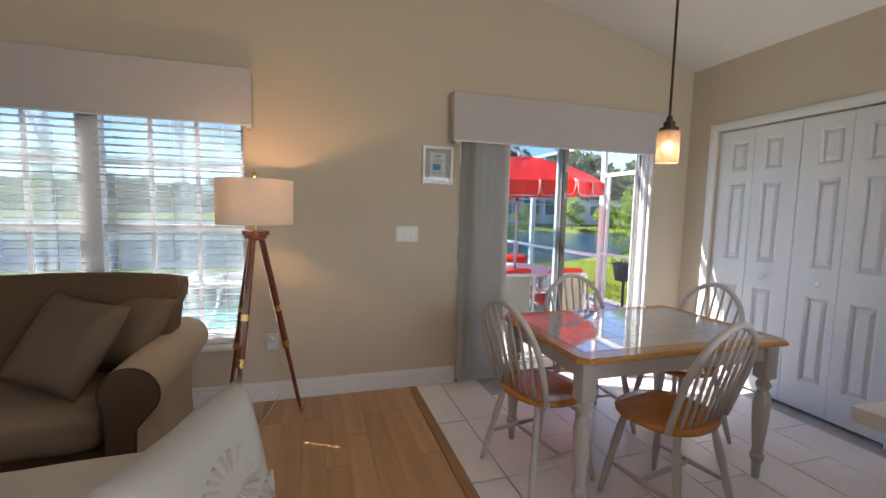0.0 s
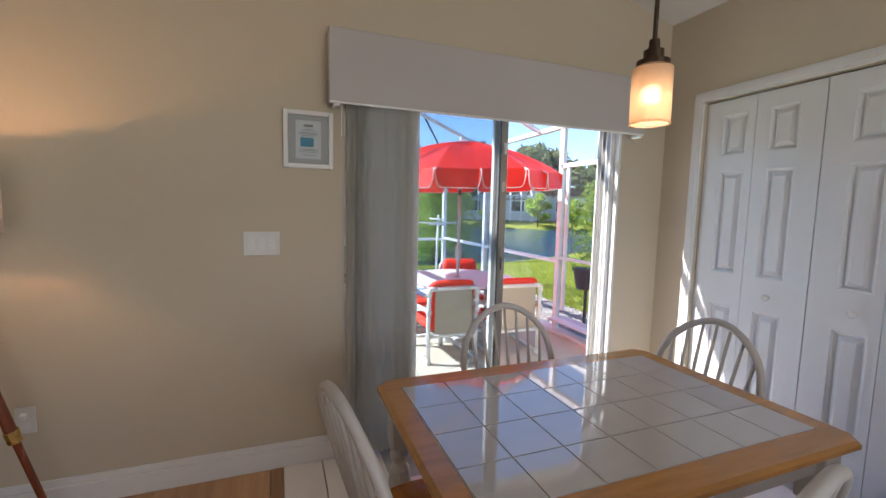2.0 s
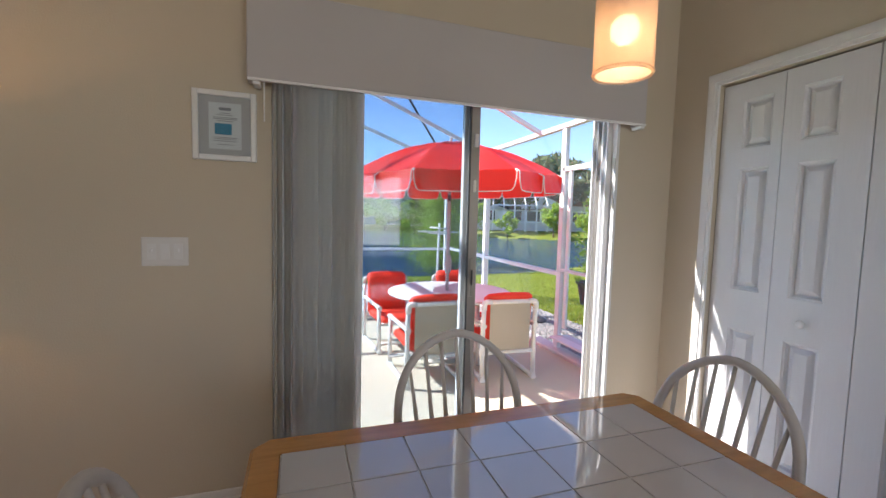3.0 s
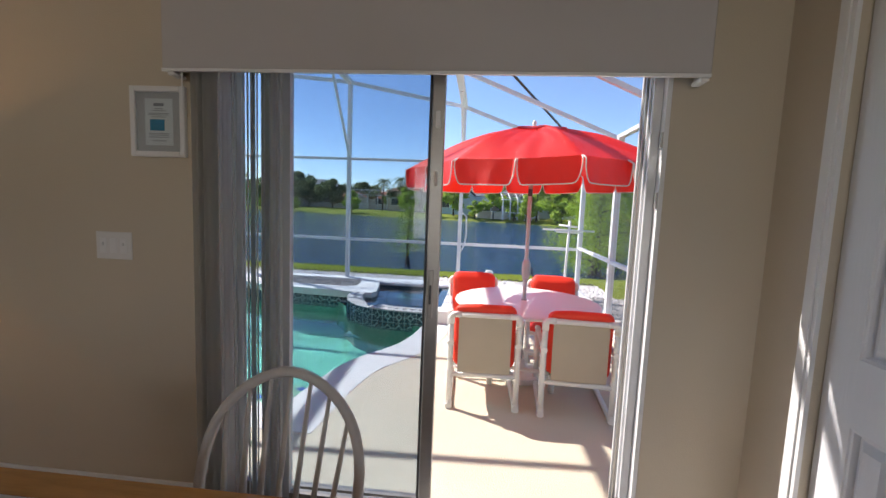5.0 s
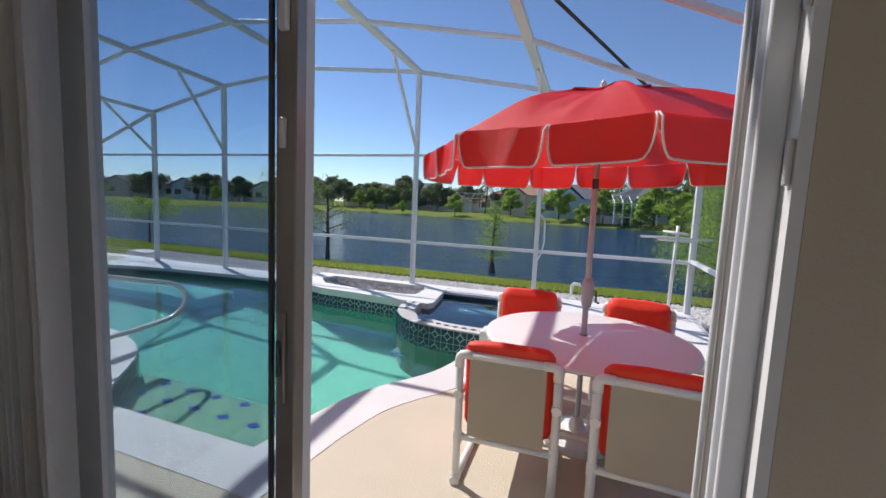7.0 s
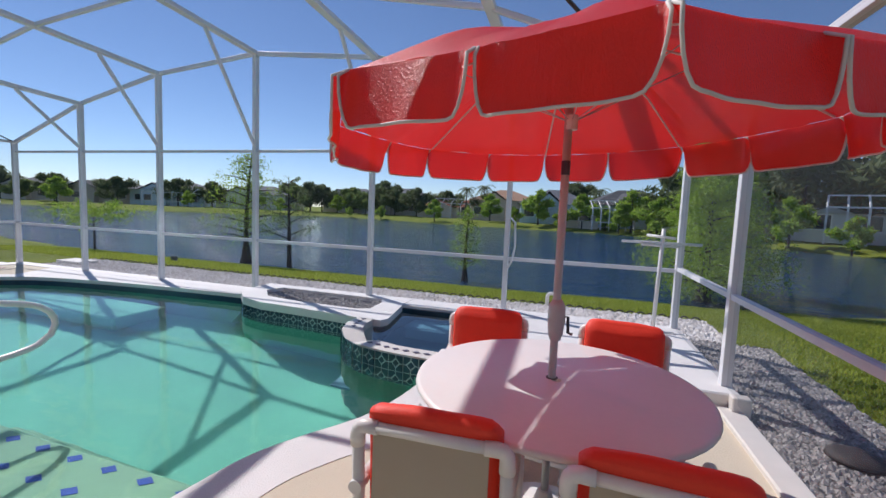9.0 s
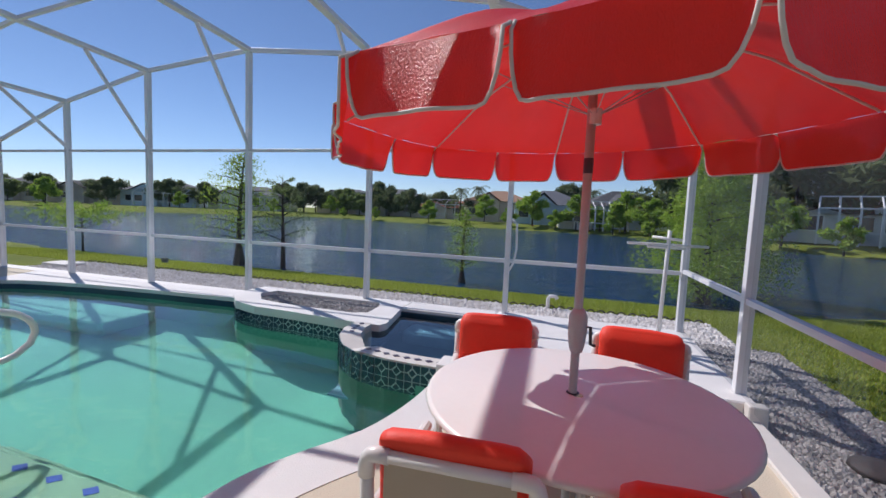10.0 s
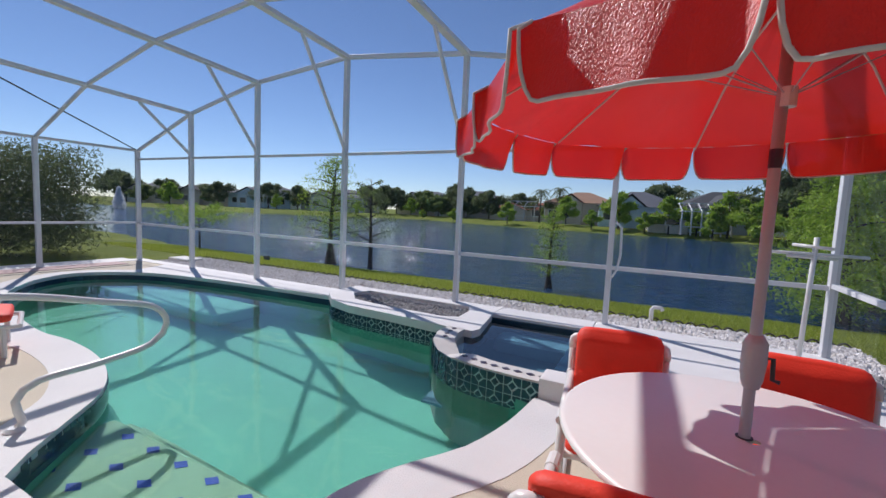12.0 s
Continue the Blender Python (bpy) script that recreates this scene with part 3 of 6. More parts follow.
def smooth_open(pts, step=0.12):
    out, n = [], len(pts)
    for i in range(n - 1):
        p0, p1, p2, p3 = (Vector(pts[max(0, min(n - 1, i + k))]) for k in (-1, 0, 1, 2))
        m = max(1, int((p2 - p1).length / step))
        for k in range(m):
            t = k / m
            out.append(tuple(0.5 * ((2 * p1) + (p2 - p0) * t + (2 * p0 - 5 * p1 + 4 * p2 - p3) * t * t + (3 * p1 - p0 - 3 * p2 + p3) * t ** 3)))
    return out + [tuple(pts[-1])]


POOL_RAW, POOL_LEFT = smooth_open(POOL_RAW), smooth_open(POOL_LEFT)
POOL = POOL_RAW + POOL_NEAR + POOL_LEFT + BED_FRONT + SPA_OUT
WATER_Z = -0.205
FLOORP = -1.25


def densify(pts, step=0.12):
    out = []
    for a, b in zip(pts, pts[1:] + pts[:1]):
        m = max(1, int(math.dist(a, b) / step))
        out += [(a[0] + (b[0] - a[0]) * k / m, a[1] + (b[1] - a[1]) * k / m) for k in range(m)]
    return out


# coping follows the low rim from the bed round to the spa
rim = [(-3.0, 5.40)] + POOL_LEFT[::-1][1:] + POOL_NEAR[::-1] + POOL_RAW[::-1]
outer = offset_line(rim, 0.34, closed=False)
outer[0] = (-3.0, 5.74)
outer[-1] = (0.88, 3.52)
outer = [((x - (0.5 if x < -6.5 else 0.0)), 5.76) if (rx_ < -3.05 and ry_ > 4.7) else (x, y) for (x, y), (rx_, ry_) in zip(outer, rim)]
outer[rim.index((-0.13, 1.17))] = (0.20, 0.84)
outer[rim.index((-1.46, 1.18))] = (-1.60, 0.86)
bm = bmesh.new()
a = [bm.verts.new((x, y, DECK_Z + 0.012)) for x, y in rim]
b = [bm.verts.new((x, y, DECK_Z + 0.004)) for x, y in outer]
c = [bm.verts.new((x, y, DECK_Z - 0.05)) for x, y in rim]
d = [bm.verts.new((x, y, DECK_Z - 0.05)) for x, y in outer]
for i in range(len(rim) - 1):
    bm.faces.new((a[i], a[i + 1], b[i + 1], b[i]))
    bm.faces.new((c[i], c[i + 1], a[i + 1], a[i]))
    bm.faces.new((b[i], b[i + 1], d[i + 1], d[i]))
setting("pool_coping", bm, M_COPE, label="white painted pool coping with worn edges", category="pool coping")
bm = bmesh.new()
hole = POOL_RAW + POOL_NEAR + POOL_LEFT + [(-3.0, 5.80), (0.70, 5.80), (0.70, 3.56)]
fill(bm, [[(-9.25, 0.2), (2.86, 0.2), (2.86, 3.75), (2.86, 5.86), (-3.0, 5.86), (-9.25, 5.86)], densify(hole, 0.4)], DECK_Z)
setting("deck", bm, M_DECK, label="tan textured concrete pool deck", category="pool deck")
bm = bmesh.new()
box(bm, -9.3, -3.0, 5.70, 5.95, -0.2, DECK_Z + 0.006)
box(bm, -9.6, -9.0, 2.2, 5.70, -0.2, DECK_Z + 0.008)
setting("deck_edge", bm, M_COPE)
setting("deck_strip", B(-9.0, -8.55, 2.6, 5.3, -0.2, DECK_Z + 0.012), M_PINK)

# basin
bm = bmesh.new()
dl = densify(POOL, 0.25)
top = [bm.verts.new((x, y, DECK_Z - 0.05)) for x, y in dl]
mid = [bm.verts.new((x, y, -0.75)) for x, y in dl]
cxp, cyp = -3.6, 3.5
low = [bm.verts.new((x + (cxp - x) * (0.06 if x < -3.1 or y < 3.3 else 0), y + (cyp - y) * (0.10 if x < -3.1 or y < 3.3 else 0), FLOORP)) for x, y in dl]
n = len(dl)
for r0, r1 in ((top, mid), (mid, low)):
    for i in range(n):
        bm.faces.new((r0[i], r0[(i + 1) % n], r1[(i + 1) % n], r1[i]))
edges = [bm.edges.get((low[i], low[(i + 1) % n])) for i in range(n)]
bmesh.ops.triangle_fill(bm, use_beauty=True, edges=edges)
setting("pool_basin", bm, M_PLASTER, label="aqua plastered pool basin", category="swimming pool")
for z, yy, x1 in ((-0.42, 1.96, -0.09), (-0.68, 2.10, -0.04), (-0.95, 2.24, 0.0)):
    setting("pool_step", B(-1.95 - (yy - 1.7) * 0.6, x1, 1.12, yy, FLOORP, z, bev=0.02), M_STEP, label="submerged pool step", category="pool step")
setting("pool_bench", B(-7.6, -4.2, 4.2, 5.0, FLOORP, -0.62, bev=0.1, seg=3), M_PLASTER)
dm = bmesh.new()
prism(dm, [(0.058, 0), (0, 0.042), (-0.058, 0), (0, -0.042)], 0, 0.004)
diamond = bpy.data.meshes.new("diamond_tile")
dm.to_mesh(diamond)
dm.free()
for z, yy, n_ in ((-0.419, 1.46, 2), (-0.419, 1.67, 5), (-0.419, 1.88, 6)):
    for k in range(n_):
        t = part("diamond_tile", diamond, M_BLUETILE)
        t.matrix_world = pose(-1.78 + 0.292 * k, yy, z, 0, 0, 8)
        tagged(t, "small blue diamond tile set in a pool step", "tile", "step tiles")

bm = bmesh.new()
fill(bm, [[(x, y) for x, y in densify(POOL, 0.25)]], WATER_Z)
water = setting("water_pool", bm, M_WATER, label="clear turquoise pool water with slight ripples", category="water", keep=True)
water.visible_shadow = False


def tile_band(name, line, z0, z1, rows, offset=0.004, step=0.15):
    """Square glazed tiles with raised white lines along a wall."""
    bm = bmesh.new()
    for (ax, ay), (bx, by) in zip(line, line[1:]):
        L_ = math.hypot(bx - ax, by - ay)
        tx, ty = (bx - ax) / L_, (by - ay) / L_
        nx, ny = ty * offset, -tx * offset
        v = [bm.verts.new((ax + nx, ay + ny, z0)), bm.verts.new((bx + nx, by + ny, z0)), bm.verts.new((bx + nx, by + ny, z1)), bm.verts.new((ax + nx, ay + ny, z1))]
        bm.faces.new(v)
    line = smooth_open(line)
    rt = setting(name, bm, M_GLINE, label="white-lined dark blue tile facing", category="tiled wall")
    dist, nxt = 0.0, step / 2
    h = (z1 - z0) / rows
    for (ax, ay), (bx, by) in zip(line, line[1:]):
        L_ = math.hypot(bx - ax, by - ay)
        while nxt < dist + L_:
            f = (nxt - dist) / L_
            px, py = ax + (bx - ax) * f, ay + (by - ay) * f
            yaw = math.degrees(math.atan2(by - ay, bx - ax))
            for r in range(rows):
                t = part("tile", TILE_ME, None, rt)
                t.matrix_world = pose(px, py, z0 + h * (r + 0.5), 0, 0, yaw) @ Matrix.Diagonal((step / 0.15, 1, h / 0.15, 1)) @ Matrix.Translation((0, -offset - 0.001, 0))
            nxt += step
        dist += L_
    return rt


# one glazed tile, its outer triangles and its centre diamond parted by white lines
tm = bmesh.new()
g, e = 0.007, 0.071
c4 = 0.040
for poly in ([(c4 - g, 0), (0, c4 - g), (-(c4 - g), 0), (0, -(c4 - g))],
             *[[(sx * e, sz * g * 0.7), (sx * e, sz * e), (sx * g * 0.7, sz * e), (sx * g * 0.7, sz * (c4 + g)), (sx * (c4 + g), sz * g * 0.7)] for sx in (-1, 1) for sz in (-1, 1)]):
    lo = [tm.verts.new((x, -0.001, z)) for x, z in poly]
    ls = [tm.verts.new((x, 0.003, z)) for x, z in poly]
    tm.faces.new(lo)
    for i in range(len(lo)):
        tm.faces.new((lo[i], lo[(i + 1) % len(lo)], ls[(i + 1) % len(lo)], ls[i]))
bmesh.ops.recalc_face_normals(tm, faces=tm.faces)
TILE_ME = bpy.data.meshes.new("tile")
tm.to_mesh(TILE_ME)
tm.free()
TILE_ME.materials.append(M_BAND)

bm = bmesh.new()
for (ax, ay), (bx, by) in zip(rim, rim[1:]):
    L_ = math.hypot(bx - ax, by - ay)
    if L_ < 0.01:
        continue
    tx, ty = (bx - ax) / L_, (by - ay) / L_
    k = 0.006
    v = [bm.verts.new((ax - ty * k, ay + tx * k, z)) for z in (-0.30, -0.135)] + [bm.verts.new((bx - ty * k, by + tx * k, z)) for z in (-0.135, -0.30)]
    bm.faces.new(v)
setting("waterline_band", bm, M_BAND, label="dark waterline tile band", category="tile band")

# raised gravel bed, spa and bench
bedline = [(-2.99, 5.42)] + BED_FRONT
bm = bmesh.new()
bed_out = [(-3.0, 5.42), (-2.93, 5.13), (-2.62, 4.83), (-2.2, 4.68), (-1.6, 4.64), (-0.92, 4.56), (-0.40, 4.54), (-0.36, 4.66), (-0.50, 5.50), (-0.50, 5.86), (-3.0, 5.86)]
bed_in = [(-2.68, 5.38), (-2.40, 5.06), (-2.0, 4.98), (-1.6, 4.95), (-0.95, 4.93), (-0.78, 5.02), (-0.80, 5.40), (-0.9, 5.62), (-2.6, 5.66)]
fill(bm, [bed_out, bed_in], KERB_Z)
low = []
for lp, zb in ((bed_out, -0.06), (bed_in, -0.02)):
    vs = [bm.verts.new((x, y, KERB_Z)) for x, y in lp]
    vb_ = [bm.verts.new((x, y, zb)) for x, y in lp]
    for i in range(len(lp)):
        bm.faces.new((vs[i], vs[(i + 1) % len(lp)], vb_[(i + 1) % len(lp)], vb_[i]))
setting("bed_kerb", bm, M_COPE, label="raised white kerb around a gravel bed beside the pool", category="planter kerb")
bm = bmesh.new()
prism(bm, [(x, y + 0.02) for x, y in BED_FRONT[:1]] + [(-2.62, 4.88), (-2.2, 4.74), (-1.6, 4.70), (-0.95, 4.64), (-0.55, 4.62), (-0.52, 5.6), (-2.95, 5.6)], -1.3, -0.04)
setting("bed_wall", bm, M_PLASTER)
tile_band("tile_band_island", [(-1.56, 1.265), (-1.62, 1.32), (-1.85, 1.58), (-2.15, 1.90), (-2.55, 2.12), (-3.05, 2.26), (-3.65, 2.32)], -0.235, -0.105, 1)
tile_band("bed_tiles", [(-2.95, 5.18)] + BED_FRONT[1:] + [(-0.62, 4.59)], -0.35, -0.06, 2, 0.012)
bm = bmesh.new()
fill(bm, [bed_in], -0.01)
setting("bed_soil", bm, M_SOIL)

spa_o = [(-0.70, 4.56)] + SPA_OUT + [(0.62, 3.55)]
spa_i = [(-0.50, 4.56), (-0.49, 4.36), (-0.43, 4.16), (-0.29, 3.98), (-0.1, 3.86), (0.13, 3.785), (0.35, 3.765), (0.62, 3.755)]
bm = bmesh.new()


def ring_wall(bm, o, i_, z0, zs):
    n = len(o)
    vo, vi = [bm.verts.new((*p, zs[k])) for k, p in enumerate(o)], [bm.verts.new((*p, zs[k])) for k, p in enumerate(i_)]
    bo, bi = [bm.verts.new((*p, z0)) for p in o], [bm.verts.new((*p, z0)) for p in i_]
    for k in range(n - 1):
        for q in ((vo[k], vo[k + 1], vi[k + 1], vi[k]), (bo[k], bo[k + 1], vo[k + 1], vo[k]), (bi[k], bi[k + 1], vi[k + 1], vi[k])):
            bm.faces.new(q)
    for k in (0, n - 1):
        bm.faces.new((vo[k], vi[k], bi[k], bo[k]))


ring_wall(bm, spa_o, spa_i, -1.25, [KERB_Z] * 3 + [KERB_Z - 0.07] * 1 + [KERB_Z] * 4)
setting("spa_wall", bm, M_PIPING, label="curved tiled spa wall with a low spillway", category="spa wall")
tile_band("spa_tiles", spa_o[1:], -0.27, 0.028, 2, 0.006)
dm = bmesh.new()
prism(dm, [(0.038, 0), (0, 0.03), (-0.038, 0), (0, -0.03)], 0, 0.004)
dia = bpy.data.meshes.new("cap_tile")
dm.to_mesh(dia)
dm.free()
capline = [((a[0] + b[0]) / 2, (a[1] + b[1]) / 2) for a, b in zip(spa_o, spa_i)]
acc, nx_ = 0.0, 0.05
caproot = thing("spa_cap", "white cap of the spa wall inlaid with small dark diamonds", "tile cap", kind="structure")
for k, (a, b) in enumerate(zip(capline, capline[1:])):
    L_ = math.dist(a, b)
    while nx_ < acc + L_:
        f = (nx_ - acc) / L_
        if k not in (2, 3):
            t = part("cap_tile", dia, M_PLUM, caproot)
            t.matrix_world = pose(a[0] + (b[0] - a[0]) * f, a[1] + (b[1] - a[1]) * f, KERB_Z + 0.0005, 0, 0, math.degrees(math.atan2(b[1] - a[1], b[0] - a[0])))
        nx_ += 0.105
    acc += L_
setting("spa_block", B(0.58, 0.86, 3.53, 3.78, -0.3, 0.075, bev=0.02, seg=2), M_COPE)
bm = bmesh.new()
box(bm, 0.72, 2.95, 3.76, 5.86, -0.3, KERB_Z, bev=0.012)
setting("raised_deck", bm, M_COPE, label="raised white painted deck beside the spa", category="pool deck")
setting("deck_corner_block", B(2.86, 2.985, 3.66, 3.757, -0.16, 0.05, bev=0.008), M_PIPING)
bm = bmesh.new()
box(bm, -0.50, 0.72, 5.42, 5.86, -0.3, KERB_Z, bev=0.01)
setting("spa_back_kerb", bm, M_COPE)
bm = bmesh.new()
box(bm, 0.60, 0.72, 3.78, 5.42, -1.0, 0.0)
box(bm, -0.50, 0.72, 5.38, 5.42, -1.0, 0.0)
box(bm, -0.56, -0.50, 4.5, 5.42, -1.0, 0.0)
setting("spa_sides", bm, M_BAND)
bm = bmesh.new()
box(bm, -0.56, 0.72, 3.75, 5.42, -0.85, -0.8)
box(bm, -0.3, 0.62, 4.95, 5.38, -0.8, -0.35, bev=0.05)
setting("spa_floor", bm, mat("spa_plaster", (0.10, 0.24, 0.30), 0.8, 0.1))
bm = bmesh.new()
fill(bm, [[(-0.50, 4.56), (-0.49, 4.36), (-0.43, 4.16), (-0.29, 3.98), (-0.1, 3.86), (0.13, 3.785), (0.35, 3.765), (0.60, 3.76), (0.60, 5.38), (-0.50, 5.38)]], -0.035)
sw = setting("water_spa", bm, M_SPAWATER, label="dark blue spa water", category="water", keep=True)
sw.visible_shadow = False
bm = bmesh.new()
box(bm, 2.78, 2.95, 0.2, 3.76, -0.2, DECK_Z + 0.035, bev=0.01)
setting("deck_side_kerb", bm, M_PIPING)

# ground, lake and banks


def shore(x):
    """y of the near lake edge and of the far one, by x."""
    near = float(np.interp(x, [-70, -20, -13.5, -9.8, -6, -3, 0, 3, 4.3, 6.5, 7.7, 13, 20, 60], [15, 11.4, 10.1, 9.9, 9.9, 9.85, 9.75, 9.95, 9.8, 10.35, 10.8, 13.5, 16, 22]))
    far = float(np.interp(x, [-110, -64, -54, -50, -39, -20, -8, 4, 9, 13, 16, 22, 34, 60], [46, 46, 48, 55, 66, 57, 53, 51, 46, 41, 34, 30, 27, 26]))
    return near, far


def ground_z(x, y):
    n_, f_ = shore(x)
    if y <= 7.2:
        return -0.14
    if y < n_:
        return -0.14 - 0.30 * max(0, min(1, (y - 7.2) / max(0.1, n_ - 7.2))) ** 1.3
    if y < f_:
        d = min(y - n_, f_ - y)
        return -0.44 - min(1.2, d * 0.5)
    return -0.44 + min(0.65, (y - f_) * 0.10)


bm = bmesh.new()
xs = [-900, -400, -200, -120, -90, -70] + [-64 + 4 * k for k in range(12)] + [-16 + 0.8 * k for k in range(38)] + [15, 18, 22, 27, 34, 45, 60, 90, 150, 400, 900]
ys = [-300, -60, -20, -6.3, 0.0, 5.9, 7.2, 7.6, 8.0, 8.4, 8.8, 9.2, 9.6, 10, 10.6, 11.4, 12.4, 13.5, 15, 17, 20, 23, 26, 28, 30, 32, 34, 37, 40, 43, 46, 48, 50, 52, 54, 56, 58, 61, 64, 67, 70, 80, 100, 150, 300, 900]
vv = [[bm.verts.new((x, y, ground_z(x, y) - (0.16 if -6.3 <= y < 5.95 and -9.5 < x < 3 else 0))) for x in xs] for y in ys]
for j in range(len(ys) - 1):
    for i in range(len(xs) - 1):
        cx_, cy_ = (xs[i] + xs[i + 1]) / 2, (ys[j] + ys[j + 1]) / 2
        if -9.2 < cx_ < 2.6 and -6.0 < cy_ < 5.9:
            continue
        bm.faces.new((vv[j][i], vv[j][i + 1], vv[j + 1][i + 1], vv[j + 1][i]))
setting("ground", bm, M_GRASS, True, label="mown green lawn sloping to the lake", category="grass", keep=True)
bm = bmesh.new()
prism(bm, [(-300, 6.5), (120, 6.5), (120, 75), (-300, 75)], -0.47, -0.42)
setting("water_lake", bm, M_LAKE, label="dark blue rippled lake water", category="lake")

# ---- screen enclosure ----
POSTX = [2.885, 0.82, -1.19, -3.25, -5.27, -7.185, -9.085]
POSTZ = [2.33, 3.08, 3.46, 3.65, 3.45, 3.02, 2.33]
YW = 5.79
cage = thing("screen_enclosure", "white aluminium pool cage with arched roof beams and insect screen panels", "pool enclosure", pose(-3, 5.79, 0))


def bar(name, a, b, w=0.05, h=0.05, material=None, parent=None):
    a, b = Vector(a), Vector(b)
    d = (b - a)
    bm = bmesh.new()
    box(bm, -w / 2, w / 2, -h / 2, h / 2, 0, d.length, bev=0.003)
    up = "Y" if abs(d.normalized().y) < 0.9 else "X"
    m = Matrix.Translation(a) @ d.to_track_quat("Z", up).to_matrix().to_4x4()
    bmesh.ops.transform(bm, matrix=cage.matrix_world.inverted() @ m, verts=bm.verts)
    return part(name, bm, material or M_ALU, parent or cage)


YR = [4.05, 2.45, 0.9, -0.1]


def rz(i, y):
    return POSTZ[i] + 0.045 * (YW - y)


for i, (x, z) in enumerate(zip(POSTX, POSTZ)):
    base = KERB_Z if x > -3.1 else DECK_Z + 0.01
    bar("post", (x, YW, base), (x, YW, z), 0.06 if i else 0.07, 0.09)
    if 0 < i < 6:
        bar("rafter", (x, YW, z), (x, 0.37, rz(i, 0.37)), 0.06, 0.10)
        bar("brace", (x, YW, 2.20), (x, YW - 0.95, rz(i, YW - 0.95) - 0.04), 0.035, 0.05)
for i in range(6):
    a, b = (POSTX[i], POSTZ[i]), (POSTX[i + 1], POSTZ[i + 1])
    bar("eave_beam", (a[0], YW, a[1]), (b[0], YW, b[1]), 0.05, 0.06)
    for y in YR:
        za = rz(i, y) if i else POSTZ[0]
        zb = rz(i + 1, y) if i + 1 < 6 else POSTZ[6]
        bar("purlin", (a[0], y, za), (b[0], y, zb), 0.045, 0.05)
    bar("mid_rail", (a[0], YW, 0.73), (b[0], YW, 0.73), 0.03, 0.05)
    if 0 < i:
        bar("upper_rail", (a[0], YW, 2.15), (b[0], YW, 2.15), 0.03, 0.045)
bar("upper_rail", (POSTX[0], YW, 2.15), (POSTX[1], YW, 2.15), 0.03, 0.045)
for x, ysd in ((2.89, (3.95, 1.98, 0.24)), (-9.085, (4.05, 2.3, 0.6))):
    bar("wall_plate", (x, YW, 2.34), (x, 0.22, 2.34), 0.05, 0.07)
    bar("mid_rail", (x, YW, 0.755), (x, 1.98 if x > 0 else 0.6, 0.755), 0.045, 0.06)
    for k, y in enumerate(ysd):
        bar("post", (x, y, KERB_Z if (x > 0 and k == 0) else DECK_Z), (x, y, 2.34), 0.075 if k == 0 else 0.05, 0.075)
bar("door_head", (2.89, 1.98, 1.88), (2.89, 0.24, 1.88), 0.05, 0.05)
bar("door_rail", (2.89, 1.98, 0.80), (2.89, 0.24, 0.80), 0.03, 0.06)
bar("kick_plate", (2.89, 1.95, 0.07), (2.89, 0.27, 0.07), 0.02, 0.24)
bar("door_stile", (2.89, 1.86, 0.18), (2.89, 1.86, 1.86), 0.03, 0.05)
bar("tie_cable", (-9.085, YW, 2.34), (-7.185, 2.45, rz(5, 2.45)), 0.02, 0.02, M_DARKALU)
bar("tie_cable", (2.885, YW, 2.34), (0.82, 2.45, rz(1, 2.45)), 0.025, 0.025, M_BRONZE)
bm = bmesh.new()
for (xa, za), (xb, zb) in zip(zip(POSTX, POSTZ), list(zip(POSTX, POSTZ))[1:]):
    q = [(xa, YW, 0.0), (xb, YW, 0.0), (xb, YW, zb), (xa, YW, za)]
    bm.faces.new([bm.verts.new(Vector(p) - Vector((-3, 5.79, 0))) for p in q])
part("screen_wall", bm, M_SCREEN, cage)
bm = bmesh.new()
for i in range(6):
    q = [(POSTX[i], YW, POSTZ[i]), (POSTX[i + 1], YW, POSTZ[i + 1]), (POSTX[i + 1], 0.4, rz(i + 1, 0.4) if i < 5 else POSTZ[6]), (POSTX[i], 0.4, rz(i, 0.4) if i else POSTZ[0])]
    bm.faces.new([bm.verts.new(Vector(p) - Vector((-3, 5.79, 0))) for p in q])
part("screen_roof", bm, M_SCREEN, cage)
for x in (2.89, -9.085):
    bm = bmesh.new()
    q = [(x, YW, 0.0), (x, 0.22, 0.0), (x, 0.22, 2.34), (x, YW, 2.34)]
    bm.faces.new([bm.verts.new(Vector(p) - Vector((-3, 5.79, 0))) for p in q])
    part("side_screen", bm, M_SCREEND, cage)
part("door_pull", T([Vector(p) - Vector((-3, 5.79, 0)) for p in ((0.86, 5.73, 1.28), (0.93, 5.70, 1.22), (0.94, 5.70, 0.9), (0.91, 5.70, 0.72), (0.86, 5.73, 0.62))], 0.014, 8), M_ALU, cage, smooth=True)

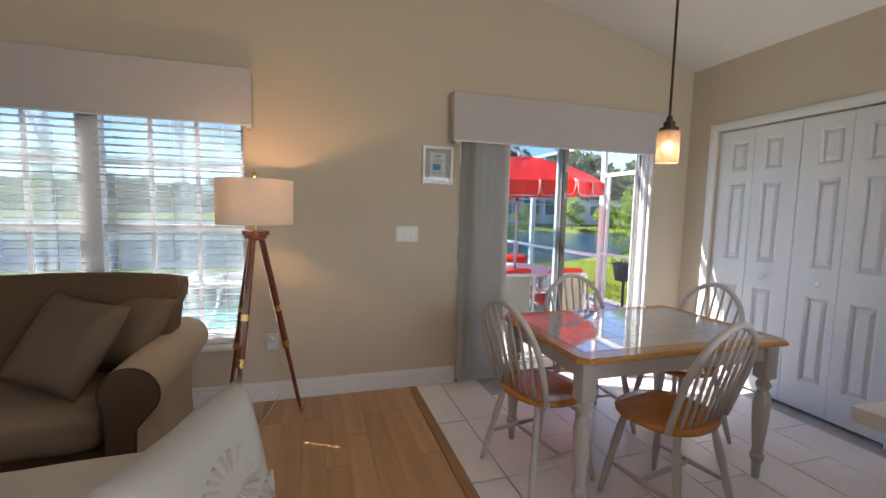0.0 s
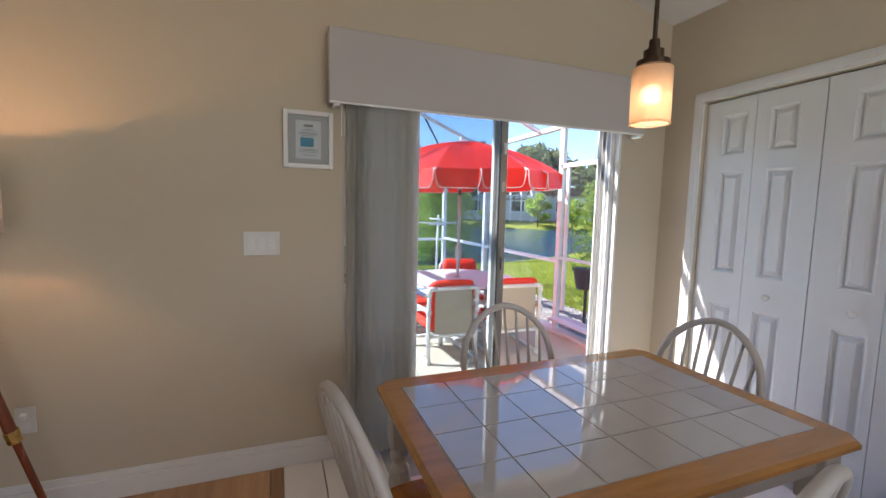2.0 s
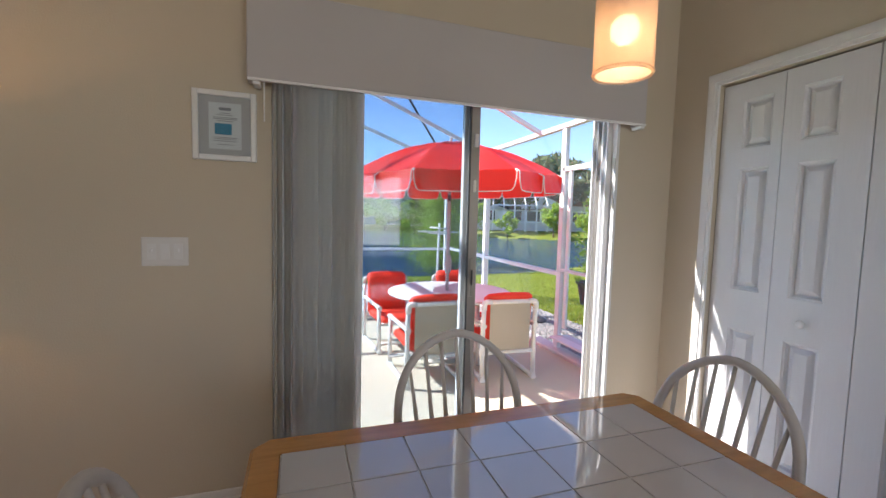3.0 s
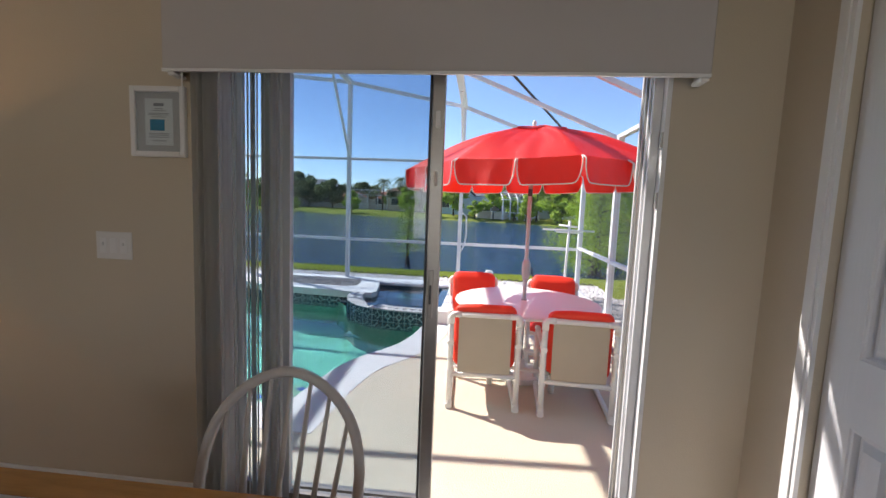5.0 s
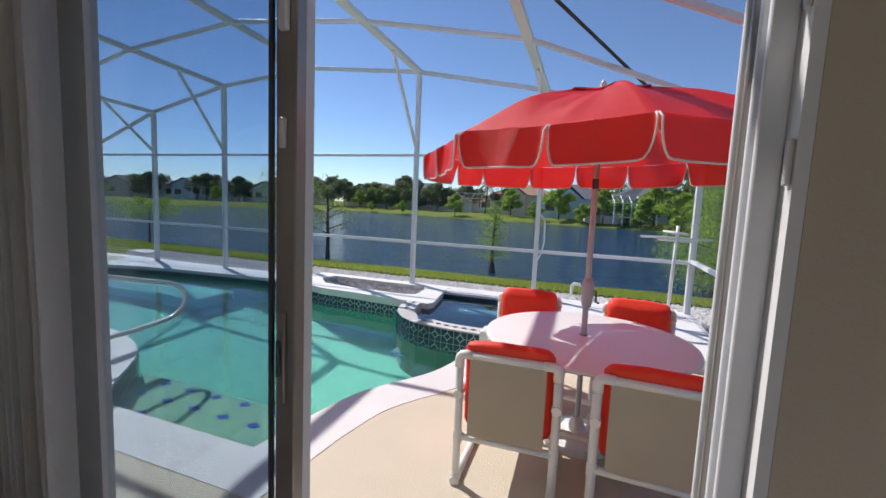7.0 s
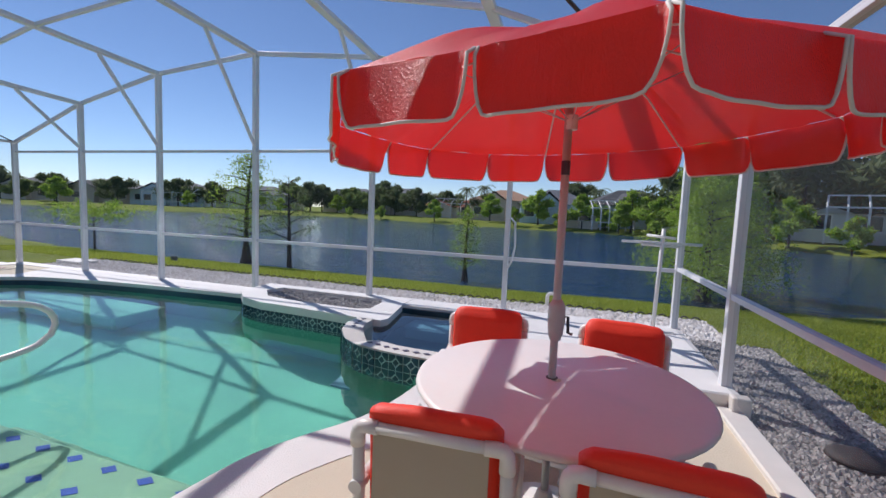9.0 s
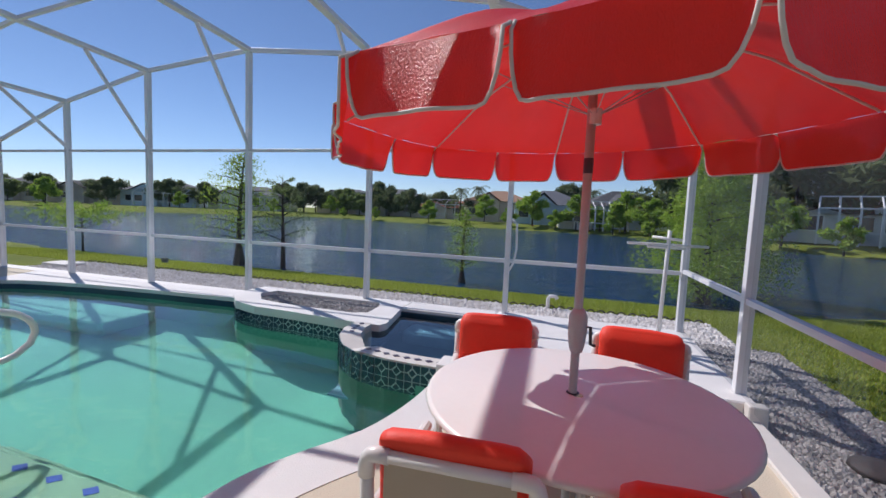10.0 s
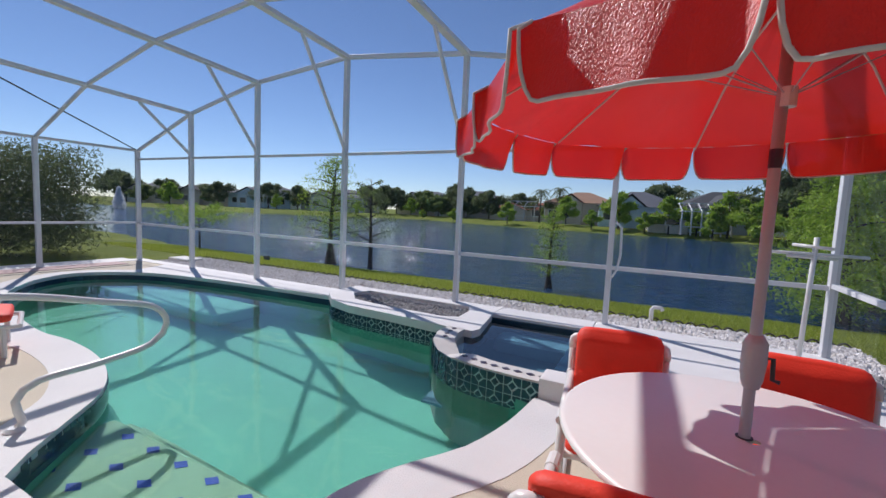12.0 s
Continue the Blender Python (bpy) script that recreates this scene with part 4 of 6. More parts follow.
# ---- dining set ----
def dining_table(m):
    rt = thing("dining_table", "white dining table with a honey oak rimmed white tile top", "table", m)
    X, Y, H = 0.61, 0.41, 0.745

    def oct_(k, c):
        return [(-X + k + c, -Y + k), (X - k - c, -Y + k), (X - k, -Y + k + c), (X - k, Y - k - c), (X - k - c, Y - k), (-X + k + c, Y - k), (-X + k, Y - k - c), (-X + k, -Y + k + c)]
    inner = [(-0.538, -0.322), (0.538, -0.322), (0.538, 0.322), (-0.538, 0.322)]
    bm = bmesh.new()
    rings = []
    for k, z in ((0.012, H - 0.030), (0.0, H - 0.022), (0.0, H - 0.010), (0.010, H)):
        rings.append([bm.verts.new((x, y, z)) for x, y in oct_(k, 0.035)])
    for r0, r1 in zip(rings, rings[1:]):
        for q in range(8):
            bm.faces.new((r0[q], r0[(q + 1) % 8], r1[(q + 1) % 8], r1[q]))
    bm.faces.new(rings[0][::-1])
    iv = [bm.verts.new((x, y, H)) for x, y in inner]
    lv = [bm.verts.new((x, y, H - 0.006)) for x, y in inner]
    t = rings[-1]
    bm.faces.new((t[0], t[1], iv[1], iv[0]))
    bm.faces.new((t[1], t[2], iv[1]))
    bm.faces.new((t[2], t[3], iv[2], iv[1]))
    bm.faces.new((t[3], t[4], iv[2]))
    bm.faces.new((t[4], t[5], iv[3], iv[2]))
    bm.faces.new((t[5], t[6], iv[3]))
    bm.faces.new((t[6], t[7], iv[0], iv[3]))
    bm.faces.new((t[7], t[0], iv[0]))
    for q in range(4):
        bm.faces.new((iv[q], iv[(q + 1) % 4], lv[(q + 1) % 4], lv[q]))
    part("rim", bm, M_HONEY2, rt)
    part("grout_bed", B(-0.537, 0.537, -0.321, 0.321, H - 0.0098, H - 0.0035), M_PLASTIC, rt)
    tb = B(-0.0752, 0.0752, -0.0790, 0.0790, -0.003, 0.0012, bev=0.0012)
    me = bpy.data.meshes.new("tile")
    tb.to_mesh(me)
    tb.free()
    for i in range(7):
        for j in range(4):
            tl = part("tile", me, M_TTILE, rt)
            tl.matrix_local = Matrix.Translation((-0.459 + 0.153 * i, -0.2415 + 0.161 * j, H))
    bm = bmesh.new()
    for y in (-Y + 0.06, Y - 0.08):
        box(bm, -X + 0.08, X - 0.08, y, y + 0.02, H - 0.115, H - 0.031)
    for x in (-X + 0.06, X - 0.08):
        box(bm, x, x + 0.02, -Y + 0.08, Y - 0.08, H - 0.115, H - 0.031)
    part("apron", bm, M_CHWHITE, rt)
    for sx in (-1, 1):
        for sy in (-1, 1):
            x, y = sx * (X - 0.075), sy * (Y - 0.075)
            bm = B(x - 0.037, x + 0.037, y - 0.037, y + 0.037, 0.535, H - 0.032, bev=0.004)
            sweep(bm, [(x, y, z) for z in (0.0, 0.03, 0.08, 0.10, 0.12, 0.14, 0.17, 0.30, 0.40, 0.45, 0.47, 0.49, 0.505, 0.52, 0.536)],
                  [0.017, 0.019, 0.021, 0.030, 0.034, 0.026, 0.025, 0.036, 0.040, 0.034, 0.022, 0.034, 0.036, 0.024, 0.034], 14)
            part("leg", bm, M_CHWHITE, rt, smooth=False)
    return rt


dining_table(pose(0.69, -1.215, 0))


def windsor_chair(m, label):
    rt = thing("dining_chair", label, "chair", m, "chairs round the dining table")
    bm = bmesh.new()
    rings = []
    for k, z, s in ((0, 0.425, 0.90), (1, 0.432, 0.985), (2, 0.448, 1.0), (3, 0.458, 0.97), (4, 0.452, 0.80), (5, 0.446, 0.4)):
        ring = []
        for q in range(28):
            a = 2 * math.pi * q / 28
            ca, sa = math.cos(a), math.sin(a)
            w = 0.215 * (1 - 0.06 * max(0, -sa))
            ring.append(bm.verts.new((w * s * math.copysign(abs(ca) ** 0.75, ca), 0.20 * s * math.copysign(abs(sa) ** 0.8, sa) + (0.012 if k < 4 else 0), z - (0.006 * math.cos(2 * a) if k > 3 else 0))))
        rings.append(ring)
    for r0, r1 in zip(rings, rings[1:]):
        for q in range(28):
            bm.faces.new((r0[q], r0[(q + 1) % 28], r1[(q + 1) % 28], r1[q]))
    bm.faces.new(rings[0][::-1])
    bm.faces.new(rings[-1])
    part("seat", bm, M_HONEY, rt, "honey oak saddle seat", smooth=True)
    ends = {}
    prof = [(0, 0.010), (0.08, 0.013), (0.35, 0.018), (0.5, 0.014), (0.6, 0.019), (0.8, 0.017), (1, 0.012)]
    for sx in (-1, 1):
        for sy in (-1, 1):
            foot, top = Vector((sx * 0.205, sy * 0.20 - 0.01, 0)), Vector((sx * 0.13, sy * 0.125, 0.432))
            ends[sx, sy] = foot.lerp(top, 0.38)
            part("leg", turned(foot, top, prof), M_CHWHITE, rt, smooth=True)
    sp = [(0, 0.008), (0.5, 0.013), (1, 0.008)]
    for sx in (-1, 1):
        part("stretcher", turned(ends[sx, -1], ends[sx, 1], sp, 8), M_CHWHITE, rt, smooth=True)
    part("stretcher", turned(ends[-1, -1].lerp(ends[-1, 1], 0.5), ends[1, -1].lerp(ends[1, 1], 0.5), sp, 8), M_CHWHITE, rt, smooth=True)
    hoop = []
    for q in range(25):
        a = math.pi * q / 24
        h = math.sin(a) ** 0.72
        hoop.append(Vector((-0.205 * math.cos(a) * (1 + 0.22 * math.sin(a * 2) * (1 if a < math.pi / 2 else -1)) * 1.0, -0.135 - 0.135 * h, 0.455 + 0.465 * h)))
    part("hoop", T(hoop, 0.0145, 10), M_CHWHITE, rt, "white painted bent hoop back", smooth=True)
    for k in range(7):
        x = -0.135 + 0.045 * k
        tx = x * 1.28
        best = min(hoop[6:19], key=lambda v: abs(v.x - tx))
        part("spindle", turned((x, -0.145 - 0.01 * (1 - abs(k - 3) / 3), 0.452), (tx, best.y, best.z), [(0, 0.006), (0.35, 0.0085), (1, 0.0055)], 8), M_CHWHITE, rt, smooth=True)
    return rt


CH = "white hoop-back chair with honey oak seat"
c0 = windsor_chair(pose(0.15, -1.19, 0, 0, 0, -79), CH + " at the table end")
for m, lb in ((pose(0.59, -1.585, 0, 0, 0, 11), CH + ", pulled askew"),
              (pose(0.72, -0.83, 0, 0, 0, 178), CH + " by the patio door"),
              (pose(1.18, -1.07, 0, 0, 0, 92), CH + " beside the closet doors")):
    tagged(copy_thing(c0, m), lb)

# ---- pendant ----
pd = thing("pendant_lamp", "lit amber glass cylinder pendant on a bronze rod", "pendant lamp", pose(0.796, -1.262, 0))
part("rod", T([(0, 0, 1.83), (0, 0, ceil_z(0.845))], 0.0065, 8), M_BRONZE, pd)
part("cap", turned((0, 0, 1.785), (0, 0, 1.86), [(0, 0.046), (0.2, 0.046), (0.25, 0.028), (0.6, 0.028), (0.65, 0.016), (1, 0.014)], 18), M_BRONZE, pd, smooth=False)
bm = bmesh.new()
for r in (0.056, 0.053):
    q = [[bm.verts.new((r * math.cos(2 * math.pi * k / 28), r * math.sin(2 * math.pi * k / 28), z)) for k in range(28)] for z in (1.625, 1.778)]
    for k in range(28):
        bm.faces.new((q[0][k], q[0][(k + 1) % 28], q[1][(k + 1) % 28], q[1][k]))
part("glass_shade", bm, M_FROST, pd, smooth=True)
part("shade_rim", T([(0.0545 * math.cos(2 * math.pi * k / 28), 0.0545 * math.sin(2 * math.pi * k / 28), 1.622) for k in range(28)], 0.004, 6, closed=True), M_FROST, pd, smooth=True)
bm = bmesh.new()
bmesh.ops.create_uvsphere(bm, u_segments=14, v_segments=10, radius=0.028)
bmesh.ops.translate(bm, verts=bm.verts, vec=(0, 0, 1.705))
part("bulb", bm, M_BULB, pd, smooth=True)
pl = new("pendant_light", bpy.data.lights.new("pendant_light", "POINT"))
pl.data.energy, pl.data.color, pl.data.shadow_soft_size = 0.13, (1.0, 0.84, 0.64), 0.03
pl.location = (0.796, -1.262, 1.66)

# ---- floor lamp ----
fl = thing("floor_lamp", "lit mahogany tripod floor lamp with a linen drum shade", "floor lamp", pose(-1.29, -0.45, 0))
bm = bmesh.new()
for r in (0.205, 0.202):
    q = [[bm.verts.new((r * math.cos(2 * math.pi * k / 40), r * math.sin(2 * math.pi * k / 40), z)) for k in range(40)] for z in (1.245, 1.495)]
    for k in range(40):
        bm.faces.new((q[0][k], q[0][(k + 1) % 40], q[1][(k + 1) % 40], q[1][k]))
part("shade", bm, M_SHADE, fl, smooth=True)
part("finial", turned((0, 0, 1.49), (0, 0, 1.54), [(0, 0.006), (0.4, 0.006), (0.5, 0.012), (1, 0.008)], 10), M_BRASS, fl)
part("harp_rod", T([(0, 0, 1.21), (0, 0, 1.49)], 0.006, 8), M_BRASS, fl)
part("spider", T([(-0.2, 0, 1.485), (0, 0, 1.49), (0.2, 0, 1.485)], 0.003, 6), M_BRASS, fl)
part("head", turned((0, 0, 1.155), (0, 0, 1.215), [(0, 0.045), (0.2, 0.06), (0.45, 0.062), (0.5, 0.075), (0.9, 0.075), (1, 0.03)], 20), M_MAHOG, fl)
bm = bmesh.new()
bmesh.ops.create_uvsphere(bm, u_segments=12, v_segments=8, radius=0.03)
bmesh.ops.translate(bm, verts=bm.verts, vec=(0, 0, 1.36))
part("bulb", bm, M_BULB, fl, smooth=True)
for fx, fy in ((0.235, 0.21), (-0.10, -0.30), (-0.22, 0.27)):
    a, b = Vector((fx * 0.12, fy * 0.12, 1.16)), Vector((fx, fy, 0.0))
    lg = part("leg", turned(b.lerp(a, 0.42), a, [(0, 0.019), (0.5, 0.020), (1, 0.017)], 8), M_MAHOG, fl)
    part("lower_leg", turned(b.lerp(a, 0.02), b.lerp(a, 0.5), [(0, 0.009), (0.1, 0.012), (1, 0.013)], 8), M_MAHOG, lg)
    part("brass_collar", turned(b.lerp(a, 0.41), b.lerp(a, 0.45), [(0, 0.023), (1, 0.023)], 8), M_BRASS, lg)
    part("brass_collar", turned(b.lerp(a, 0.62), b.lerp(a, 0.65), [(0, 0.022), (1, 0.022)], 8), M_BRASS, lg)
    part("brass_tip", turned(b, b.lerp(a, 0.04), [(0, 0.006), (0.5, 0.014), (1, 0.013)], 8), M_BRASS, lg)
part("cord", T([(0, 0, 1.15), (-0.04, -0.12, 0.7), (-0.06, -0.22, 0.25), (-0.02, -0.26, 0.006), (0.02, -0.30, 0.006), (-0.06, -0.10, 0.006), (0.02, 0.20, 0.006), (0.12, 0.40, 0.10)], 0.003, 6), M_CABLE, fl, smooth=True)
fp = new("floor_lamp_light", bpy.data.lights.new("floor_lamp_light", "POINT"))
fp.data.energy, fp.data.color, fp.data.shadow_soft_size = 2.7, (1.0, 0.56, 0.26), 0.02
fp.location = (-1.29, -0.45, 1.40)


# ---- sofa and loveseat ----
def soft_box(w, d, h, r, puff=0.03, n=9):
    """A stuffed cushion with rounded, slightly swollen sides, its base centre at the origin."""
    bm = bmesh.new()
    bmesh.ops.create_cube(bm, size=1)
    bmesh.ops.subdivide_edges(bm, edges=bm.edges[:], cuts=n, use_grid_fill=True)
    for v in bm.verts:
        x, y, z = v.co * 2
        co = Vector((x * w / 2, y * d / 2, z * h / 2))
        inn = Vector((max(-w / 2 + r, min(w / 2 - r, co.x)), max(-d / 2 + r, min(d / 2 - r, co.y)), max(-h / 2 + r, min(h / 2 - r, co.z))))
        dd = co - inn
        if dd.length > 0:
            co = inn + dd.normalized() * r
        bulge = (1 - x * x) * (1 - y * y)
        co.z += math.copysign(puff, z) * bulge if abs(z) > 0.9 else 0
        co.y += math.copysign(puff, y) * (1 - x * x) * (1 - z * z) if abs(y) > 0.9 else 0
        co.z += 0.006 * noise.noise(co * 6)
        v.co = co
    return bm


def pillow(w, h, t, n=16):
    bm = bmesh.new()
    grid = {}
    for s in (-1, 1):
        for i in range(n + 1):
            for j in range(n + 1):
                u, v = 2 * i / n - 1, 2 * j / n - 1
                if s == 1 and (abs(u) == 1 or abs(v) == 1):
                    grid[s, i, j] = grid[-1, i, j]
                    continue
                th = t / 2 * ((1 - u ** 4) * (1 - v ** 4)) ** 0.5
                pin = 1 - 0.07 * (1 - u * u) * abs(v) ** 3
                pin2 = 1 - 0.07 * (1 - v * v) * abs(u) ** 3
                c = Vector((u * w / 2 * pin2, s * th, v * h / 2 * pin))
                c.y += 0.008 * noise.noise(c * 9)
                grid[s, i, j] = bm.verts.new(c)
    for s in (-1, 1):
        for i in range(n):
            for j in range(n):
                bm.faces.new([grid[s, i, j], grid[s, i + 1, j], grid[s, i + 1, j + 1], grid[s, i, j + 1]][::s])
    return bm


def rolled_arm(depth, material, rt, x, flip=1, front=None):
    """A scroll arm whose front shows its roll; it runs back from y=0."""
    prof = [(0.0, 0.03), (0.0, 0.36)]
    prof += [(0.095 + 0.118 * math.cos(radians(a)), 0.535 + 0.118 * math.sin(radians(a))) for a in range(208, -60, -16)]
    prof += [(0.118, 0.38), (0.110, 0.20), (0.118, 0.03)]
    prof = [(p * flip, z) for p, z in prof]
    bm = bmesh.new()
    rings = []
    for y, s in ((-0.0, 0.97), (0.012, 1.0), (depth, 1.0)):
        rings.append([bm.verts.new((x + (p - 0.07 * flip) * s + 0.07 * flip, y, 0.3 + (z - 0.3) * s)) for p, z in prof])
    n = len(prof)
    for r0, r1 in zip(rings, rings[1:]):
        for q in range(n):
            bm.faces.new((r0[q], r0[(q + 1) % n], r1[(q + 1) % n], r1[q]))
    bm.faces.new(rings[-1])
    bm.faces.new(rings[0])
    o = part("arm", bm, material, rt, smooth=True)
    o.data.set_sharp_from_angle(angle=radians(50))
    fb = bmesh.new()
    a = [fb.verts.new((x + (p - 0.07 * flip) * 0.965 + 0.07 * flip, -0.004, 0.3 + (z - 0.3) * 0.965)) for p, z in prof]
    b = [fb.verts.new((v.co.x, 0.02, v.co.z)) for v in a]
    fb.faces.new(a)
    for q in range(n):
        fb.faces.new((a[q], a[(q + 1) % n], b[(q + 1) % n], b[q]))
    part("arm_front", fb, front or material, o)
    part("piping", T([(x + (p - 0.07 * flip) * 0.985 + 0.07 * flip, -0.004, 0.3 + (z - 0.3) * 0.985) for p, z in prof[1:-1]], 0.005, 6), M_PIPE, o)
    return o


sofa = thing("sofa", "brown and tan slipcovered sofa under the window", "sofa", pose(-1.83, -1.02, 0))
part("base", B(-1.75, 0.0, 0.03, 0.92, 0.08, 0.30, bev=0.02), M_SOFA, sofa)
part("back_frame", B(-1.75, -0.02, 0.76, 0.93, 0.08, 0.74, bev=0.05, seg=3), M_SOFARM, sofa)
rolled_arm(0.88, M_SOFARM, sofa, 0.005, 1, M_SOFA)
rolled_arm(0.88, M_SOFARM, sofa, -1.755, -1, M_SOFA)
for cx in (-0.44, -1.31):
    bm = soft_box(0.86, 0.74, 0.18, 0.05, 0.015)
    bmesh.ops.translate(bm, verts=bm.verts, vec=(cx, 0.33, 0.385))
    part("seat_cushion", bm, M_SEATC, sofa, "tan seat cushion", smooth=True)
    bm = soft_box(0.86 if cx < -1 else 0.98, 0.20, 0.52, 0.035, 0.018)
    for v in bm.verts:
        v.co.x *= 1 + 0.05 * (v.co.z / 0.26) - (0.03 if abs(v.co.z) < 0.15 else 0)
    bmesh.ops.rotate(bm, verts=bm.verts, matrix=Matrix.Rotation(radians(-12), 3, "X"))
    bmesh.ops.translate(bm, verts=bm.verts, vec=(cx + (0.09 if cx > -1 else 0), 0.60, 0.70))
    part("back_cushion", bm, M_SOFA, sofa, "brown back cushion with dark piping", smooth=True)
for sx in (-1.7, 0.08):
    part("foot", B(sx - 0.03, sx + 0.03, 0.05, 0.11, 0, 0.08, bev=0.005), M_PIPE, sofa)
for (px, py, pz, rx, rz_, s, tl) in ((-2.08, -0.72, 0.69, -33, -30, 0.45, "taupe velvet throw pillow slumped on the sofa seat"), (-1.93, -0.52, 0.69, -36, -24, 0.42, "taupe velvet throw pillow leaning in the sofa corner")):
    pw = thing("throw_pillow", tl, "pillow", pose(px, py, pz, rx, 6, rz_), "throw pillows on the sofa")
    part("cover", pillow(s, s, 0.15), M_PILLOW, pw, smooth=True)

love = thing("loveseat", "cream brocade loveseat seen over its back", "loveseat", pose(-1.76, -2.0, 0, 0, 0, 3))
bm = soft_box(1.3, 0.22, 0.44, 0.08, 0.02)
bmesh.ops.translate(bm, verts=bm.verts, vec=(-0.19, 0, 0.36))
part("backrest", bm, M_CREAM, love, smooth=True)
bm = soft_box(1.3, 0.62, 0.34, 0.06, 0.02)
bmesh.ops.translate(bm, verts=bm.verts, vec=(-0.15, 0.42, 0.25))
part("seat", bm, M_CREAM, love, smooth=True)
for sx in (-0.7, 0.42):
    part("foot", B(sx - 0.03, sx + 0.03, 0.05, 0.11, 0, 0.09, bev=0.005), M_PIPE, love)
cp = thing("throw_pillow", "cream sunburst-embroidered pillow propped on the loveseat", "pillow", pose(-1.29, -1.77, 0.50, -5, -10, 60))
part("cover", pillow(0.50, 0.50, 0.19), M_CREAM, cp, smooth=True)
bm = bmesh.new()
for cxx, czz, r0, r1 in ((0.03, 0.02, 0.035, 0.115), (-0.16, -0.14, 0.03, 0.09), (0.17, -0.16, 0.03, 0.085)):
    for k in range(22):
        a = 2 * math.pi * k / 22
        pts = []
        for r in (r0, (r0 + r1) / 2, r1):
            x, z = cxx + r * math.cos(a), czz + r * math.sin(a)
            u, v = x / 0.25, z / 0.25
            if abs(u) < 0.93 and abs(v) < 0.93:
                pts.append((x, -0.0945 * ((1 - u ** 4) * (1 - v ** 4)) ** 0.5 - 0.001, z))
        if len(pts) > 1:
            sweep(bm, pts, [0.003, 0.007, 0.008][:len(pts)], 5)
part("embroidery", bm, M_THREAD, cp)

# ---- counter end ----
kc = thing("counter_top", "pale laminate kitchen counter corner with a rounded edge", "counter", pose(0.27, -2.42, 0))
part("worktop", B(0.0, 1.9, -0.62, 0.0, 0.86, 0.90, bev=0.012, seg=2), M_COUNTER, kc)
kb = thing("base_cabinet", "white base cabinet under the counter", "cabinet", pose(0.27, -2.42, 0))
part("body", B(0.06, 1.88, -0.60, -0.05, 0.1, 0.859), M_WHITE, kb)
part("plinth", B(0.10, 1.86, -0.56, -0.11, 0.0, 0.1), M_DARKALU, kb)

# ---- wall things ----
pf = thing("picture_frame", "white framed notice with a small blue photo", "picture", pose(-0.09, 0, 1.68))
W2, H2 = 0.118, 0.139
bm = bmesh.new()
for a in ((-W2, -W2 + 0.022, -H2, H2), (W2 - 0.022, W2, -H2, H2)):
    box(bm, a[0], a[1], -0.022, -0.001, a[2], a[3], bev=0.003)
for a in ((-H2, -H2 + 0.022), (H2 - 0.022, H2)):
    box(bm, -W2 + 0.022, W2 - 0.022, -0.022, -0.001, a[0], a[1], bev=0.003)
part("frame", bm, M_WHITE, pf)
part("mat_board", B(-W2 + 0.02, W2 - 0.02, -0.008, -0.003, -H2 + 0.02, H2 - 0.02), M_VAL, pf)
part("sheet", B(-0.060, 0.060, -0.0095, -0.008, -0.092, 0.092), M_PAPER, pf)
bm = bmesh.new()
box(bm, -0.022, 0.022, -0.0105, -0.0095, 0.062, 0.074)
for k, (w, z) in enumerate(((0.018, 0.052), (0.030, 0.044), (0.044, 0.034), (0.044, 0.028), (0.030, 0.020), (0.046, -0.046), (0.040, -0.052), (0.044, -0.060), (0.030, -0.074))):
    box(bm, -w, w, -0.0105, -0.0095, z - 0.0012, z + 0.0012)
part("print_lines", bm, M_INK, pf)
part("photo", B(-0.038, 0.024, -0.0112, -0.0096, -0.034, 0.010), M_BLUEPIC, pf)
part("glazing", B(-W2 + 0.022, W2 - 0.022, -0.0145, -0.0135, -H2 + 0.022, H2 - 0.022), M_WGLASS, pf).visible_shadow = False
lsw = thing("light_switch", "white three-gang light switch plate", "light switch", pose(-0.312, 0, 1.168))
part("plate", B(-0.082, 0.082, -0.007, -0.0005, -0.058, 0.058, bev=0.003), M_PLASTIC, lsw)
for k, x in enumerate((-0.046, 0.0, 0.046)):
    part("rocker", B(x - 0.016, x + 0.016, -0.0095, -0.0071, -0.032, 0.032, bev=0.001), M_WHITE, lsw)
    if k != 1:
        part("toggle", B(x - 0.005, x + 0.005, -0.020, -0.0096, 0.0, 0.014, bev=0.002), M_WHITE, lsw)
ou = thing("wall_outlet", "white duplex wall outlet with a plug", "outlet", pose(-1.25, 0, 0.42))
part("plate", B(-0.036, 0.036, -0.007, -0.0005, -0.058, 0.058, bev=0.003), M_PLASTIC, ou)
for z in (-0.022, 0.022):
    part("socket", B(-0.016, 0.016, -0.009, -0.0071, z - 0.014, z + 0.014, bev=0.001), M_WHITE, ou)
part("plug", B(-0.012, 0.012, -0.035, -0.0091, 0.010, 0.034, bev=0.004), M_WHITE, ou)


